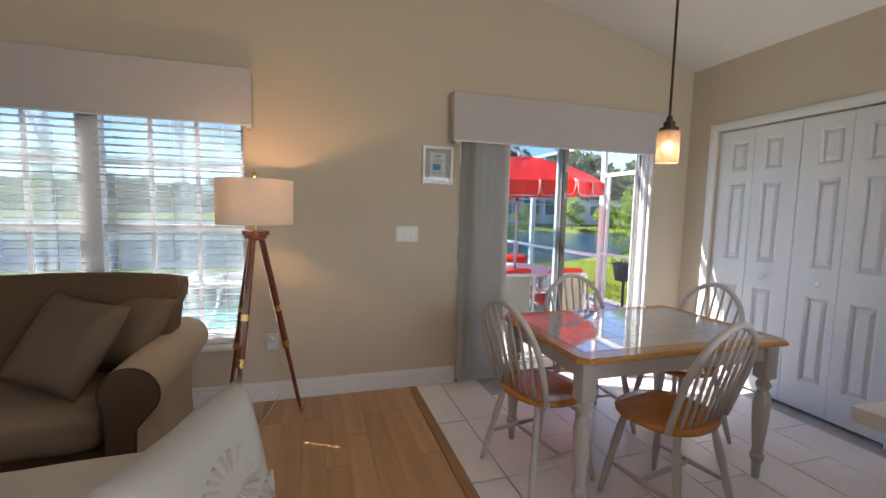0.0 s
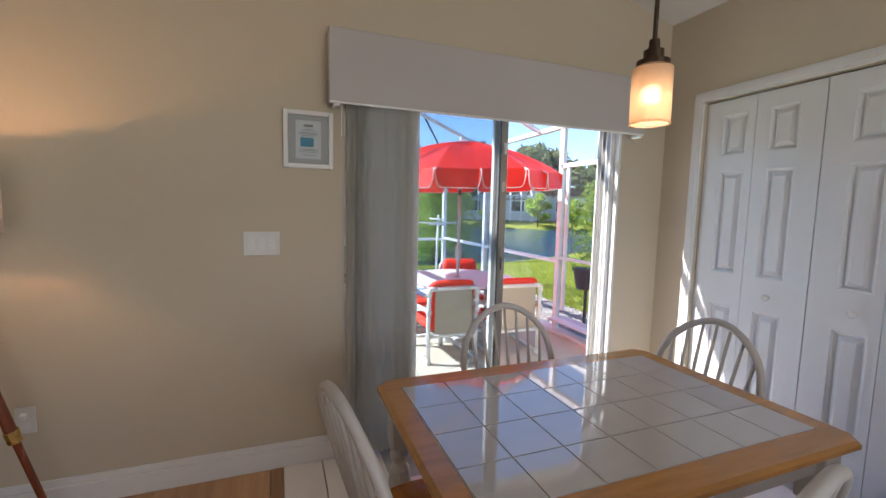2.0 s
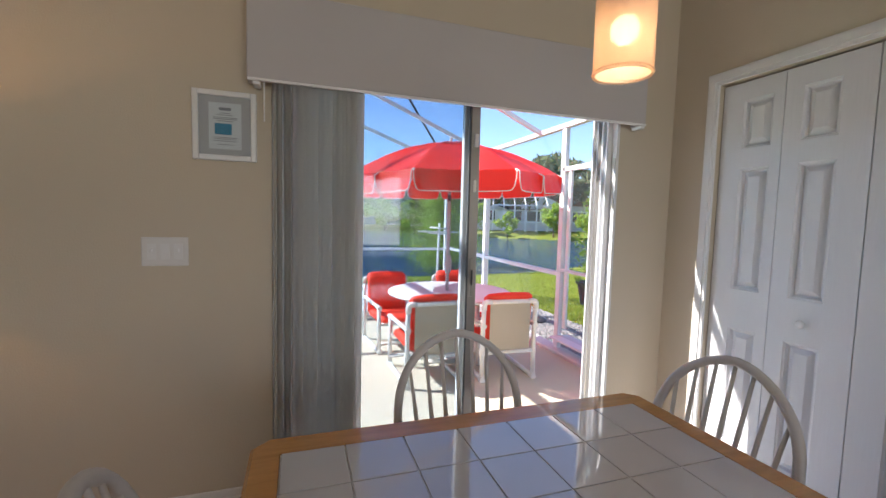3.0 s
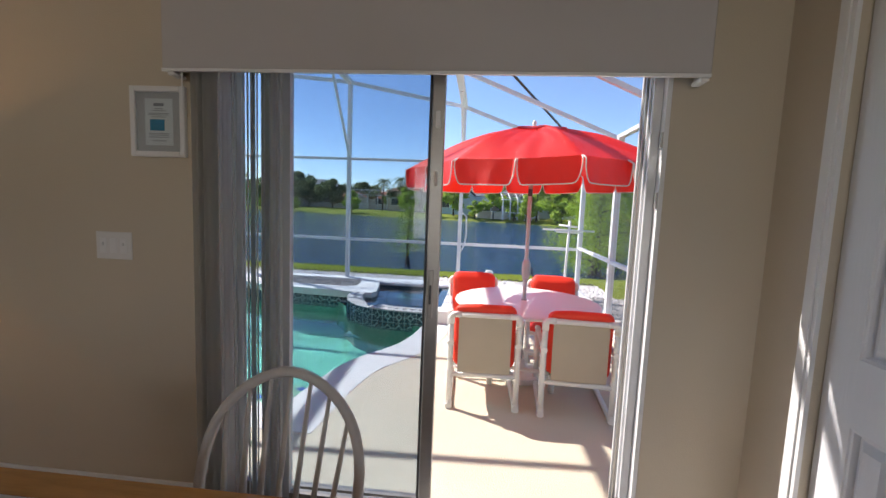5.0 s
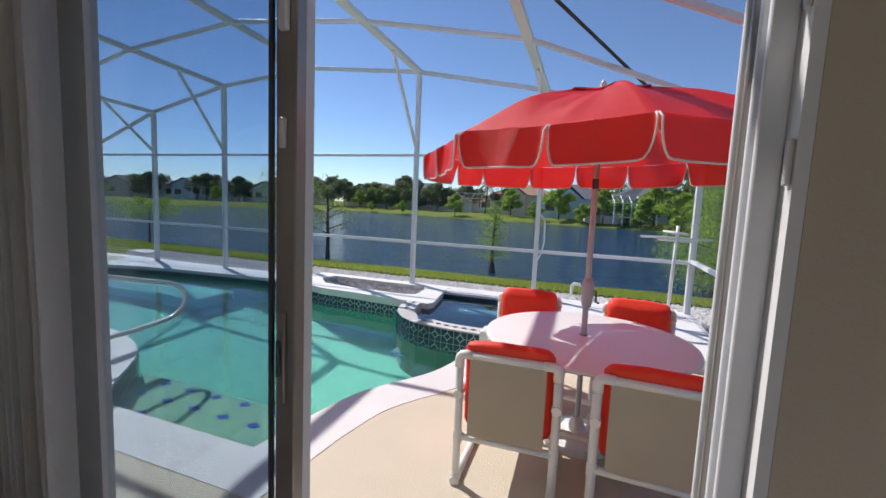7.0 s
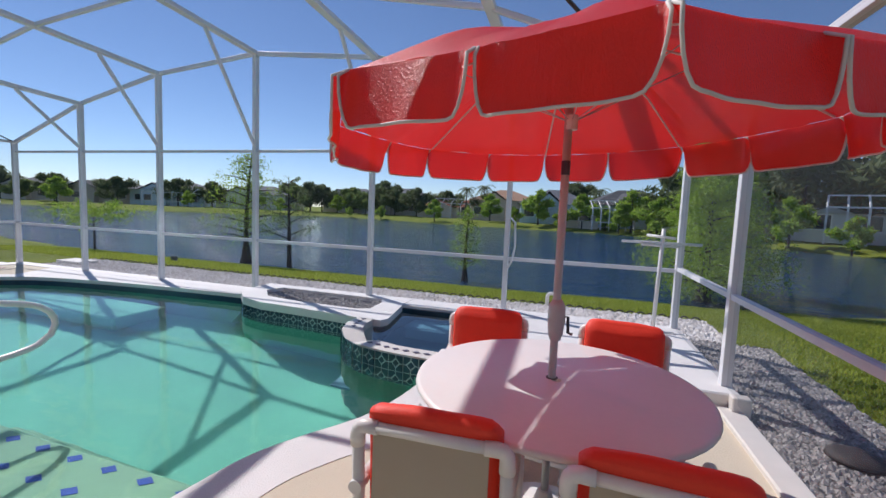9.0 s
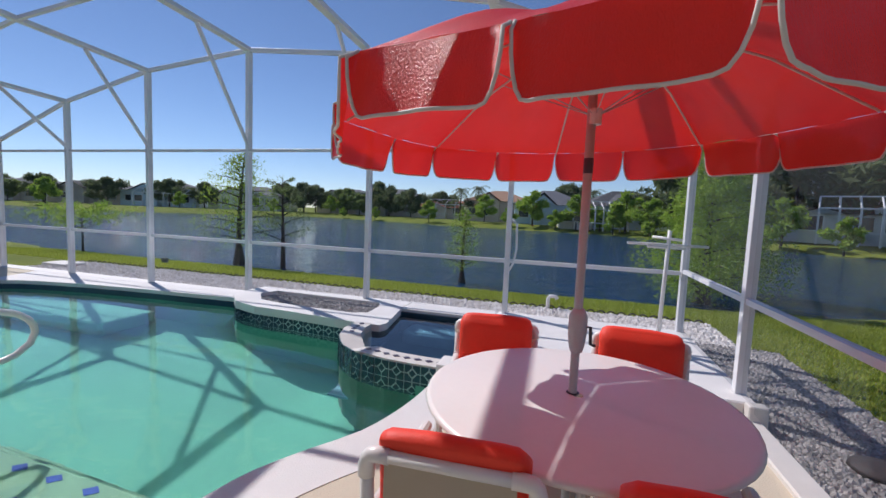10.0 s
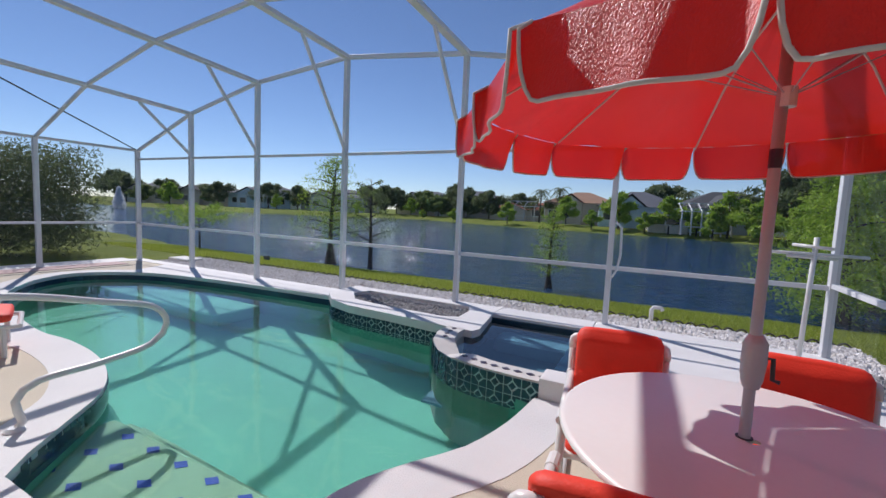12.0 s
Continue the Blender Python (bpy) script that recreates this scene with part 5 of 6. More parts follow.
# ---- patio set ----
def patio_chair(m, label):
    rt = thing("patio_chair", label, "patio chair", m, "chairs round the patio table")
    r = 0.021
    for sx in (-1, 1):
        x = sx * 0.245
        bm = T([(x, -0.335, 0.03), (x, -0.325, 0.28), (x, -0.33, 0.52), (x, -0.345, 0.72)], r, 10)
        sweep(bm, [(x, -0.335, 0.022), (x, 0.27, 0.022)], r, 10)
        sweep(bm, [(x, 0.27, 0.022), (x, 0.25, 0.50)], r, 10)
        sweep(bm, [(x, 0.26, 0.51), (x, -0.33, 0.53)], r, 10)
        side = part("side_frame", bm, M_PVC, rt, smooth=True)
        for p, q in (((x, -0.36, 0.022), (x, -0.30, 0.022)), ((x, -0.335, 0.0), (x, -0.333, 0.06)), ((x, 0.24, 0.022), (x, 0.295, 0.022)), ((x, -0.324, 0.24), (x, -0.325, 0.31)), ((x, 0.29, 0.51), (x, 0.20, 0.512)), ((x, -0.30, 0.53), (x, -0.36, 0.53))):
            part("fitting", T([p, q], r + 0.004, 10), M_PVC, side, smooth=False)
        elbow = [(x, -0.345, 0.685), (x, -0.3455, 0.725), (x - sx * 0.004, -0.346, 0.743), (x - sx * 0.014, -0.346, 0.754), (x - sx * 0.03, -0.346, 0.757), (x - sx * 0.07, -0.346, 0.757)]
        part("elbow", T(elbow, r + 0.004, 12), M_PVC, side, smooth=True)
    bm = T([(-0.20, -0.346, 0.757), (0.20, -0.346, 0.757)], r, 10)
    part("top_rail", bm, M_PVC, rt, smooth=True)
    part("rear_rail", T([(-0.245, -0.325, 0.275), (0.245, -0.325, 0.275)], r, 10), M_PVC, rt, smooth=True)
    part("front_rail", T([(-0.245, 0.24, 0.32), (0.245, 0.24, 0.32)], r, 10), M_PVC, rt, smooth=True)
    part("front_foot_rail", T([(-0.245, 0.25, 0.10), (0.245, 0.25, 0.10)], r * 0.8, 10), M_PVC, rt, smooth=True)
    bm = bmesh.new()
    box(bm, -0.19, 0.19, -0.352, -0.346, 0.30, 0.745, bev=0.002)
    box(bm, -0.19, 0.19, -0.30, 0.24, 0.30, 0.306, bev=0.002)
    part("sling", bm, M_SLING, rt, "beige mesh sling")
    bm = soft_box(0.45, 0.10, 0.50, 0.045, 0.012, 11)
    bmesh.ops.rotate(bm, verts=bm.verts, matrix=Matrix.Rotation(radians(2), 3, "X"))
    for v in bm.verts:
        if v.co.z > 0.1:
            v.co.y -= 0.035 * min(1, (v.co.z - 0.1) / 0.12) * (1 if v.co.z > 0.22 else 0.4)
    bmesh.ops.translate(bm, verts=bm.verts, vec=(0, -0.272, 0.575))
    cu = part("back_cushion", bm, M_REDC, rt, "bright red cushion", smooth=True)
    bm = soft_box(0.45, 0.50, 0.085, 0.04, 0.012, 9)
    bmesh.ops.translate(bm, verts=bm.verts, vec=(0, 0.0, 0.352))
    part("seat_cushion", bm, M_REDC, rt, "bright red cushion", smooth=True)
    bm = bmesh.new()
    for z in (0.42, 0.58, 0.72):
        sweep(bm, [(-0.20, -0.216 - (0.035 if z > 0.7 else 0), z), (0.20, -0.216 - (0.035 if z > 0.7 else 0), z)], 0.004, 5)
    part("seam", bm, M_REDC, cu)
    return rt


pc = "white pipe patio chair with red cushions"
p0 = patio_chair(pose(1.27, 1.70, DECK_Z, 0, 0, 2), pc + " by the patio door")
for ob in p0.children_recursive:
    for v in ob.data.vertices:
        v.co.z *= 0.935
for m, lb in ((pose(1.965, 1.66, DECK_Z, 0, 0, -3), pc + ", beside the screen door"),
              (pose(1.19, 2.60, DECK_Z, 0, 0, 186), pc + " beside the spa"),
              (pose(1.97, 2.62, DECK_Z, 0, 0, 174), pc + " by the raised deck")):
    tagged(copy_thing(p0, m), lb)
lc = thing("lounge_chair", "white pipe lounge chair with a red cushion by the pool", "lounge chair", pose(-3.95, 1.55, DECK_Z, 0, 0, -20))
bm = soft_box(0.55, 0.9, 0.09, 0.04, 0.01)
bmesh.ops.translate(bm, verts=bm.verts, vec=(0, 0, 0.33))
part("cushion", bm, M_REDC, lc, smooth=True)
bm = bmesh.new()
for x in (-0.27, 0.27):
    sweep(bm, [(x, -0.5, 0.26), (x, 0.5, 0.26)], 0.02, 8)
    sweep(bm, [(x, -0.4, 0.0), (x, -0.4, 0.26)], 0.02, 8)
    sweep(bm, [(x, 0.4, 0.0), (x, 0.4, 0.26)], 0.02, 8)
sweep(bm, [(-0.27, 0.5, 0.26), (0.27, 0.5, 0.26)], 0.02, 8)
part("frame", bm, M_PVC, lc)

pt = thing("patio_table", "round white fibreglass patio table on pipe legs", "patio table", pose(1.638, 2.045, DECK_Z))
bm = bmesh.new()
rings = []
for r, z in ((0.56, 0.660), (0.612, 0.664), (0.622, 0.674), (0.617, 0.686), (0.60, 0.690), (0.022, 0.690)):
    rings.append([bm.verts.new((r * math.cos(2 * math.pi * k / 56), r * math.sin(2 * math.pi * k / 56), z)) for k in range(56)])
for r0, r1 in zip(rings, rings[1:]):
    for k in range(56):
        bm.faces.new((r0[k], r0[(k + 1) % 56], r1[(k + 1) % 56], r1[k]))
part("top", bm, M_TTOP, pt, smooth=True)
part("pole_ring", turned((-0.021, 0.02, 0.6895), (-0.021, 0.02, 0.692), [(0, 0.026), (1, 0.026)], 20), M_DARKALU, pt)
for a in (35, 125, 215, 305):
    ca, sa = math.cos(radians(a)), math.sin(radians(a))
    part("leg", T([(0.36 * ca, 0.36 * sa, 0.0), (0.33 * ca, 0.33 * sa, 0.665)], 0.024, 10), M_PVC, pt, smooth=True)
bm = bmesh.new()
for h in (0.16, 0.60):
    q = [(0.345 * math.cos(radians(a)), 0.345 * math.sin(radians(a)), h) for a in (35, 125, 215, 305)]
    for k in range(4):
        part("brace", T([q[k], q[(k + 1) % 4]], 0.018, 8), M_PVC, pt, smooth=True)

um = thing("patio_umbrella", "open red vinyl patio umbrella with white-bound scalloped edges", "umbrella", pose(1.617, 2.065, 0))
part("pole", T([(0, 0, DECK_Z + 0.06), (0, 0, 0.9), (0.0, 0, 2.06)], 0.0175, 12), M_POLE, um, smooth=True)
part("base", turned((0, 0, DECK_Z), (0, 0, DECK_Z + 0.16), [(0, 0.22), (0.3, 0.22), (0.45, 0.06), (1, 0.03)], 24), M_PVC, um)
part("crank_housing", turned((0.002, 0, 0.775), (0.003, 0, 0.955), [(0, 0.024), (0.15, 0.032), (0.5, 0.038), (0.85, 0.036), (1, 0.022)], 12), M_POLE, um, smooth=True)
part("crank_handle", T([(0.03, 0, 0.88), (0.052, -0.01, 0.885), (0.055, -0.01, 0.815), (0.075, -0.01, 0.81)], 0.007, 8), M_DARKALU, um)
part("tilt_joint", turned((0.0, 0, 1.50), (0.0, 0, 1.56), [(0, 0.019), (1, 0.019)], 10), M_PLUM, um)
part("finial", turned((0.0, 0, 2.05), (0.0, 0, 2.135), [(0, 0.022), (0.3, 0.026), (0.5, 0.014), (0.7, 0.020), (1, 0.006)], 12), M_PVC, um, smooth=True)
UC, UR, PHI = Vector((0.015, 0.035)), 1.045, math.radians(10.1)
AP, RIMZ = Vector((0.01, 0, 2.075)), 1.732


def canopy_pt(a, f):
    """A point of the canopy at an angle and a share of the way out."""
    k = (a - PHI) / (math.pi / 4)
    e = (k - math.floor(k)) - 0.5
    r = UR * math.cos(math.pi / 8) / math.cos(e * math.pi / 4)
    rim = Vector((UC.x + r * math.cos(a), UC.y + r * math.sin(a), RIMZ - 0.012 * (0.25 - e * e) * 4 + 0.034 * r * math.cos(a) + 0.004 * r * math.sin(a)))
    p = AP.lerp(rim, f)
    p.z += 0.075 * math.sin(math.pi * f) * 1.0 - 0.028 * math.sin(math.pi * f) * (0.25 - e * e) * 4
    return p


NA = 192
bm = bmesh.new()
g = [[bm.verts.new(canopy_pt(PHI + 2 * math.pi * k / NA, f) + Vector((0, 0, 0.010 * noise.noise(Vector((k * 0.28, f * 4, 0))) + 0.007 * noise.noise(Vector((k * 0.9, f * 1.6, 5))) * (1 - 0.6 * f)))) for k in range(NA)] for f in [0.02 + 0.98 * q / 12 for q in range(13)]]
for q in range(12):
    for k in range(NA):
        bm.faces.new((g[q][k], g[q][(k + 1) % NA], g[q + 1][(k + 1) % NA], g[q + 1][k]))
can = part("canopy", bm, M_RED, um, "red vinyl canopy, translucent in the sun", smooth=True)
top_cap = bmesh.new()
gc = [[top_cap.verts.new(canopy_pt(PHI + 2 * math.pi * k / 48, f) + Vector((0, 0, 0.012 - 0.006 * f))) for k in range(48)] for f in (0.02, 0.1, 0.2, 0.27)]
for q in range(3):
    for k in range(48):
        top_cap.faces.new((gc[q][k], gc[q][(k + 1) % 48], gc[q + 1][(k + 1) % 48], gc[q + 1][k]))
part("vent_cap", top_cap, M_RED, um, smooth=True)
for k in range(16):
    a0 = PHI + 2 * math.pi * k / 16
    bm = bmesh.new()
    edge, ends = [], []
    cols = 22
    top_, bot_ = [], []
    for c in range(cols + 1):
        u = 0.5 - 0.5 * math.cos(math.pi * c / cols)
        a = a0 + (0.012 + 0.976 * u) * 2 * math.pi / 16
        p = canopy_pt(a, 1.0)
        side = max(0.0, 1 - min(u, 1 - u) / 0.11)
        drop = 0.170 * (0.14 + 0.86 * math.sqrt(1 - side * side))
        outw = Vector((math.cos(a), math.sin(a), 0))
        wav = 0.036 + 0.012 * math.sin(u * math.pi * 2 + k * 1.7) + 0.005 * math.sin(u * 17 + k) + 0.012 * math.sin(k * 2.1)
        mid = [p + outw * (0.004 + wav * s) - Vector((0, 0, drop * s)) for s in (0, 0.35, 0.7, 1.0)]
        ends += [mid[0]] if c in (0, cols) else []
        top_.append([bm.verts.new(v) for v in mid])
        edge.append(mid[-1])
    for c in range(cols):
        for s in range(3):
            bm.faces.new((top_[c][s], top_[c + 1][s], top_[c + 1][s + 1], top_[c][s + 1]))
    fl_ = part("valance_flap", bm, M_RED, um, smooth=True)
    part("binding", T([ends[0]] + edge + [ends[1]], 0.0045, 6), M_PIPING, fl_, smooth=True)
for k in range(8):
    a = PHI + 2 * math.pi * k / 8
    rib = part("rib", T([canopy_pt(a, f) - Vector((0, 0, 0.012)) for f in (0.03, 0.3, 0.6, 0.98)], 0.005, 6), M_PIPING, um)
    part("strut", T([(0.012, 0, 1.72), canopy_pt(a, 0.5) - Vector((0, 0, 0.014))], 0.0025, 6), M_POLE, rib)
part("runner_hub", turned((0.012, 0, 1.69), (0.012, 0, 1.75), [(0, 0.026), (1, 0.026)], 12), M_PVC, um)

# ---- poolside things ----
hr = thing("pool_handrail", "white tubular pool handrail looping over the steps", "handrail", pose(-1.95, 1.4, DECK_Z))
path = smooth_loop([(0, 0.0), (0.01, 0.18), (0.12, 0.27), (0.45, 0.28), (0.78, 0.32), (0.90, 0.45), (0.80, 0.60), (0.45, 0.70), (0.05, 0.80), (-0.35, 0.84), (-0.52, 0.75), (-0.55, 0.0)], 0.06)
bm = T([(-0.02 - 0.05 * y, y - 0.02, max(z, -0.0)) for y, z in path[:-8]], 0.022, 12)
part("tube", bm, M_PVC, hr, smooth=True)
part("escutcheon", turned((-0.02, -0.02, 0.012), (-0.02, -0.02, 0.03), [(0, 0.05), (1, 0.03)], 16), M_ALU, hr)
tr_ = thing("towel_rack", "white pipe towel stand with crossed arms", "towel rack", pose(2.60, 5.45, KERB_Z))
part("upright", T([(0, 0, 0), (0.03, 0, 1.19)], 0.022, 10), M_PVC, tr_, smooth=True)
for z, w, sk in ((1.03, 0.46, 0.16), (1.10, 0.14, -0.08), (1.00, 0.22, 0.1)):
    part("arm", T([(-w * 0.9, -sk, z + 0.01), (w, sk, z - 0.01)], 0.016, 10), M_PVC, tr_, smooth=True)
part("foot", T([(-0.22, 0, 0.012), (0.22, 0, 0.012)], 0.02, 8), M_PVC, tr_)
sk_ = thing("drain_pipe", "short white bent pipe sticking out of the gravel", "pipe", pose(1.32, 7.15, -0.13))
part("bend", T([(0, 0, 0), (0, 0, 0.16), (0.03, 0, 0.20), (0.12, 0, 0.20), (0.14, 0, 0.16)], 0.03, 10), M_PVC, sk_, smooth=True)
pp = thing("potted_plant", "leafy green shrub in a dark hanging planter outside the screen", "plant", pose(3.28, 1.93, -0.14))
part("stand", T([(0, 0, 0), (0, 0, 0.55)], 0.02, 8), M_TERRA, pp)
part("pot", turned((0, 0, 0.55), (0, 0, 0.80), [(0, 0.12), (0.9, 0.16), (0.92, 0.18), (1, 0.18)], 16), M_TERRA, pp)
ul = thing("path_light", "low dark dome cover in the grey gravel", "garden light", pose(3.45, 3.35, -0.12))
part("dome", turned((0, 0, 0), (0, 0, 0.06), [(0, 0.16), (0.4, 0.15), (0.8, 0.09), (1, 0.02)], 16), M_TERRA, ul, smooth=True)
ub = thing("paver_slab", "pale stepping slab on the grass beyond the cage", "paver", pose(-8.7, 6.6, -0.12))
part("slab", B(-0.35, 0.35, -0.2, 0.2, 0, 0.05, bev=0.01), M_COPE, ub)
ubx = thing("utility_box", "small grey utility box at the lake edge", "utility box", pose(-8.1, 8.45, -0.4))
part("box", B(-0.07, 0.07, -0.05, 0.05, 0, 0.3, bev=0.01), M_ROOFS[0], ubx)
pbq = thing("patio_lantern", "dark metal patio wall lantern", "wall lantern", pose(-4.4, 0.2, 2.0))
part("bracket", T([(0, 0, 0), (0, 0.15, 0.05), (0, 0.2, 0)], 0.01, 8), M_BRONZE, pbq)
part("hood", turned((0, 0.2, 0.03), (0, 0.2, -0.08), [(0, 0.02), (0.3, 0.05), (1, 0.13)], 16), M_BRONZE, pbq)
part("globe", turned((0, 0.2, -0.08), (0, 0.2, -0.22), [(0, 0.07), (0.5, 0.08), (1, 0.04)], 12), M_FROST, pbq)


# ---- trees ----
def leaves(rng, centers, radii, n, size, flat=0.6, thin=0.5, droop=0.0):
    c = np.array(centers)
    r = np.array(radii)
    idx = rng.integers(0, len(c), n)
    d = rng.normal(size=(n, 3))
    d /= np.linalg.norm(d, axis=1)[:, None]
    rad = rng.random(n) ** 0.5
    p = c[idx] + d * (r[idx] * rad)[:, None] * np.array([1, 1, flat])
    u = rng.normal(size=(n, 3))
    u[:, 2] -= droop
    u /= np.linalg.norm(u, axis=1)[:, None]
    w = np.cross(u, rng.normal(size=(n, 3)))
    w /= np.linalg.norm(w, axis=1)[:, None] + 1e-9
    s = size * (0.6 + 0.8 * rng.random(n))[:, None]
    v = np.stack([p - u * s, p - w * s * thin * 0.5, p + u * s, p + w * s * thin * 0.5], 1).reshape(-1, 3)
    f = (np.arange(n)[:, None] * 4 + np.arange(4)).tolist()
    return v.tolist(), f


def tree(m, h, crown, seed, leaf, kind="broad", n=2500, size=0.05, label="", clear_=0.35, group=""):
    rng = np.random.default_rng(seed)
    rt = thing("tree", label, "tree", m, group)
    tr = h * 0.022
    pts = [Vector((0.03 * h * math.sin(seed + 3 * t) * t, 0.03 * h * math.cos(seed * 2 + 2 * t) * t, h * t)) for t in (0, 0.08, 0.2, 0.4, 0.6, 0.8, 0.98)]
    flare = 2.6 if kind == "cypress" else 1.4
    bm = T(pts, [tr * flare, tr * (flare * 0.6 + 0.3), tr, tr * 0.8, tr * 0.55, tr * 0.35, tr * 0.08], 8)
    cen, rad = [], []
    limbs = {"far": 7, "cypress": 26}.get(kind, 16)
    for k in range(limbs):
        t = clear_ + (0.95 - clear_) * (k + 0.5) / limbs
        a = k * 2.4 + seed
        base = Vector((0, 0, h * t)) + Vector((pts[3].x, pts[3].y, 0)) * t
        if kind in ("cypress", "bare"):
            ln = crown * (1.12 - 0.85 * (t - clear_) / (1 - clear_)) * (0.7 + 0.5 * rng.random())
        else:
            ln = crown * math.sin(math.pi * min(0.95, (t - clear_) / (1 - clear_) * 0.75 + 0.25)) * (0.75 + 0.4 * rng.random())
        tip = base + Vector((math.cos(a) * ln, math.sin(a) * ln, ln * (0.15 if kind == "cypress" else 0.35)))
        if kind != "far":
            sweep(bm, [base, base.lerp(tip, 0.5) + Vector((0, 0, 0.04 * h * 0.3)), tip], [tr * 0.35, tr * 0.2, tr * 0.06], 5)
        for f in {"far": (0.55, 0.95), "cypress": (0.15, 0.45, 0.75, 1.0), "bare": (0.6, 0.9, 1.1), "broad": (0.5, 0.9)}[kind]:
            cen.append(tuple(base.lerp(tip, f)))
            rad.append(ln * {"far": 0.5, "cypress": 0.42, "bare": 0.3, "broad": 0.4}[kind] + (0.10 * crown if kind == "cypress" else 0))
    cen.append((pts[-1].x, pts[-1].y, h * 0.95))
    rad.append(crown * 0.3)
    part("trunk", bm, M_BARK, rt)
    v, f = leaves(rng, cen, rad, n, size, 0.75 if kind != "cypress" else 0.8)
    cloud("crown", v, f, leaf, kind="", parent=rt)
    return rt


WL = -0.46
tree(pose(-12.95, 9.75, WL), 1.5, 1.35, 3, M_LEAFL, "bare", 1800, 0.06, "low spreading cypress with sparse new leaves standing in the lake", 0.45)
tree(pose(-7.45, 10.25, WL), 3.3, 1.15, 5, M_LEAFL, "cypress", 4200, 0.042, "young bald cypress with pale green feathery leaves at the lake edge", 0.22)
tree(pose(-6.02, 10.3, WL), 2.6, 0.85, 8, M_LEAFM, "bare", 1700, 0.036, "nearly bare young cypress with a swollen foot in the lake", 0.25)
tree(pose(-0.95, 10.65, WL), 1.95, 0.52, 11, M_LEAFL, "cypress", 1900, 0.036, "slim young cypress with ragged green tufts", 0.2)
tree(pose(4.45, 10.7, WL), 3.7, 1.15, 14, M_LEAFL, "cypress", 24000, 0.045, "full feathery bald cypress with drooping green boughs", 0.06)
tree(pose(5.5, 12.6, WL), 3.9, 0.95, 21, M_LEAFM, "cypress", 16000, 0.05, "dark green bald cypress behind the first one", 0.06)
far = []
for k, (h, cr, lf, kd, nn) in enumerate(((4.8, 2.6, M_LEAFD, "far", 2600), (3.8, 2.0, M_LEAFM, "far", 2200), (3.4, 1.25, M_LEAFL, "far", 1700), (5.4, 3.3, M_LEAFD, "far", 3200))):
    far.append(tree(pose(-30 - 6 * k, 72, 0.1), h, cr, 31 + k, lf, kd, nn, 0.42 if k != 2 else 0.30, "distant shore tree with a rounded crown", 0.18, "far shore trees"))
# x, y, kind, height factor
row = [(-118, 58, 3, 1.3), (-108, 55, 0, 1.2), (-100, 54, 1, 1.0), (-92, 55, 3, 0.9), (-83, 50, 2, 1.3), (-80, 58, 0, 1), (-70, 62, 3, 0.9), (-66, 66, 0, 1.0), (-58, 70, 1, 0.9), (-55, 76, 3, 1.0),
       (-48, 76, 0, 1.1), (-43, 80, 3, 0.9), (-40, 74, 1, 1.2), (-33, 74, 0, 1.25), (-30, 80, 3, 0.8), (-25, 70, 0, 1.0), (-21, 76, 3, 0.85), (-15, 72, 1, 0.8), (-10, 60, 2, 1.1), (-12, 66, 0, .8),
       (-3, 57, 2, 1.3), (1.5, 70, 3, 1.1), (2.4, 54, 2, 1.2), (5, 52.5, 2, 0.8), (7.5, 50.5, 2, 1.3), (10, 48, 1, 0.9), (9.5, 46.5, 2, 1.1), (12.5, 47, 0, 1.0), (13.5, 52, 3, 1.2),
       (14.5, 42, 1, 1.0), (17, 46, 3, 1.3), (16.2, 36.2, 2, 1.0), (19, 41, 0, 1.5), (22, 44, 3, 1.5), (18.3, 33, 2, 0.7), (22.5, 32, 2, 0.9), (26, 38, 3, 1.4), (29, 32, 2, 0.9), (33, 36, 0, 1.4), (38, 34, 3, 1.3), (44, 38, 0, 1.5),
       (-62, 57, 2, 0.8), (-47, 62, 2, 0.7), (-28, 62, 2, 0.6), (-36, 66, 2, 0.5), (-18, 59, 2, 0.9), (-6, 55.5, 2, 0.7), (0, 53.6, 2, 0.7), (6.2, 49.8, 2, 0.8), (11.5, 43.5, 2, 1.0), (24.6, 29.6, 2, 0.8)]
for k, (x, y, q, s) in enumerate(row):
    z = ground_z(x, y)
    t = copy_thing(far[q], pose(x, y, z, 0, 0, k * 47))
    t.scale = (s * (0.9 + 0.2 * ((k * 7) % 3) / 2), s, s)
    tagged(t, ("slim light green young cypress on the far shore" if q == 2 else "dark rounded oak behind the far houses" if q in (0, 3) else "mid green tree on the far bank"))


def palm(m, h, seed, label):
    rng = random.Random(seed)
    rt = thing("palm_tree", label, "palm tree", m, "far palms")
    part("trunk", T([(0, 0, 0), (0.1, 0, h * 0.5), (0.15, 0.05, h)], [0.16, 0.11, 0.10], 8), M_BARK, rt)
    bm = bmesh.new()
    for k in range(18):
        a, up = k * 2.4, 0.9 - 1.5 * (k / 18)
        L_ = 1.4 + 0.4 * rng.random()
        pts = [Vector((0.15 + math.cos(a) * L_ * f, 0.05 + math.sin(a) * L_ * f, h + L_ * (up * f - 0.9 * f * f))) for f in (0, 0.3, 0.6, 0.85, 1)]
        s = Vector((-math.sin(a), math.cos(a), 0))
        for i in range(4):
            for g_ in (-1, 1):
                for q in range(2):
                    p = pts[i].lerp(pts[i + 1], q / 2)
                    p2 = pts[i].lerp(pts[i + 1], (q + 0.7) / 2)
                    bm.faces.new([bm.verts.new(v) for v in (p, p2, p2 + s * g_ * 0.33 - Vector((0, 0, 0.22)))])
    part("fronds", bm, M_LEAFD, rt)
    return rt


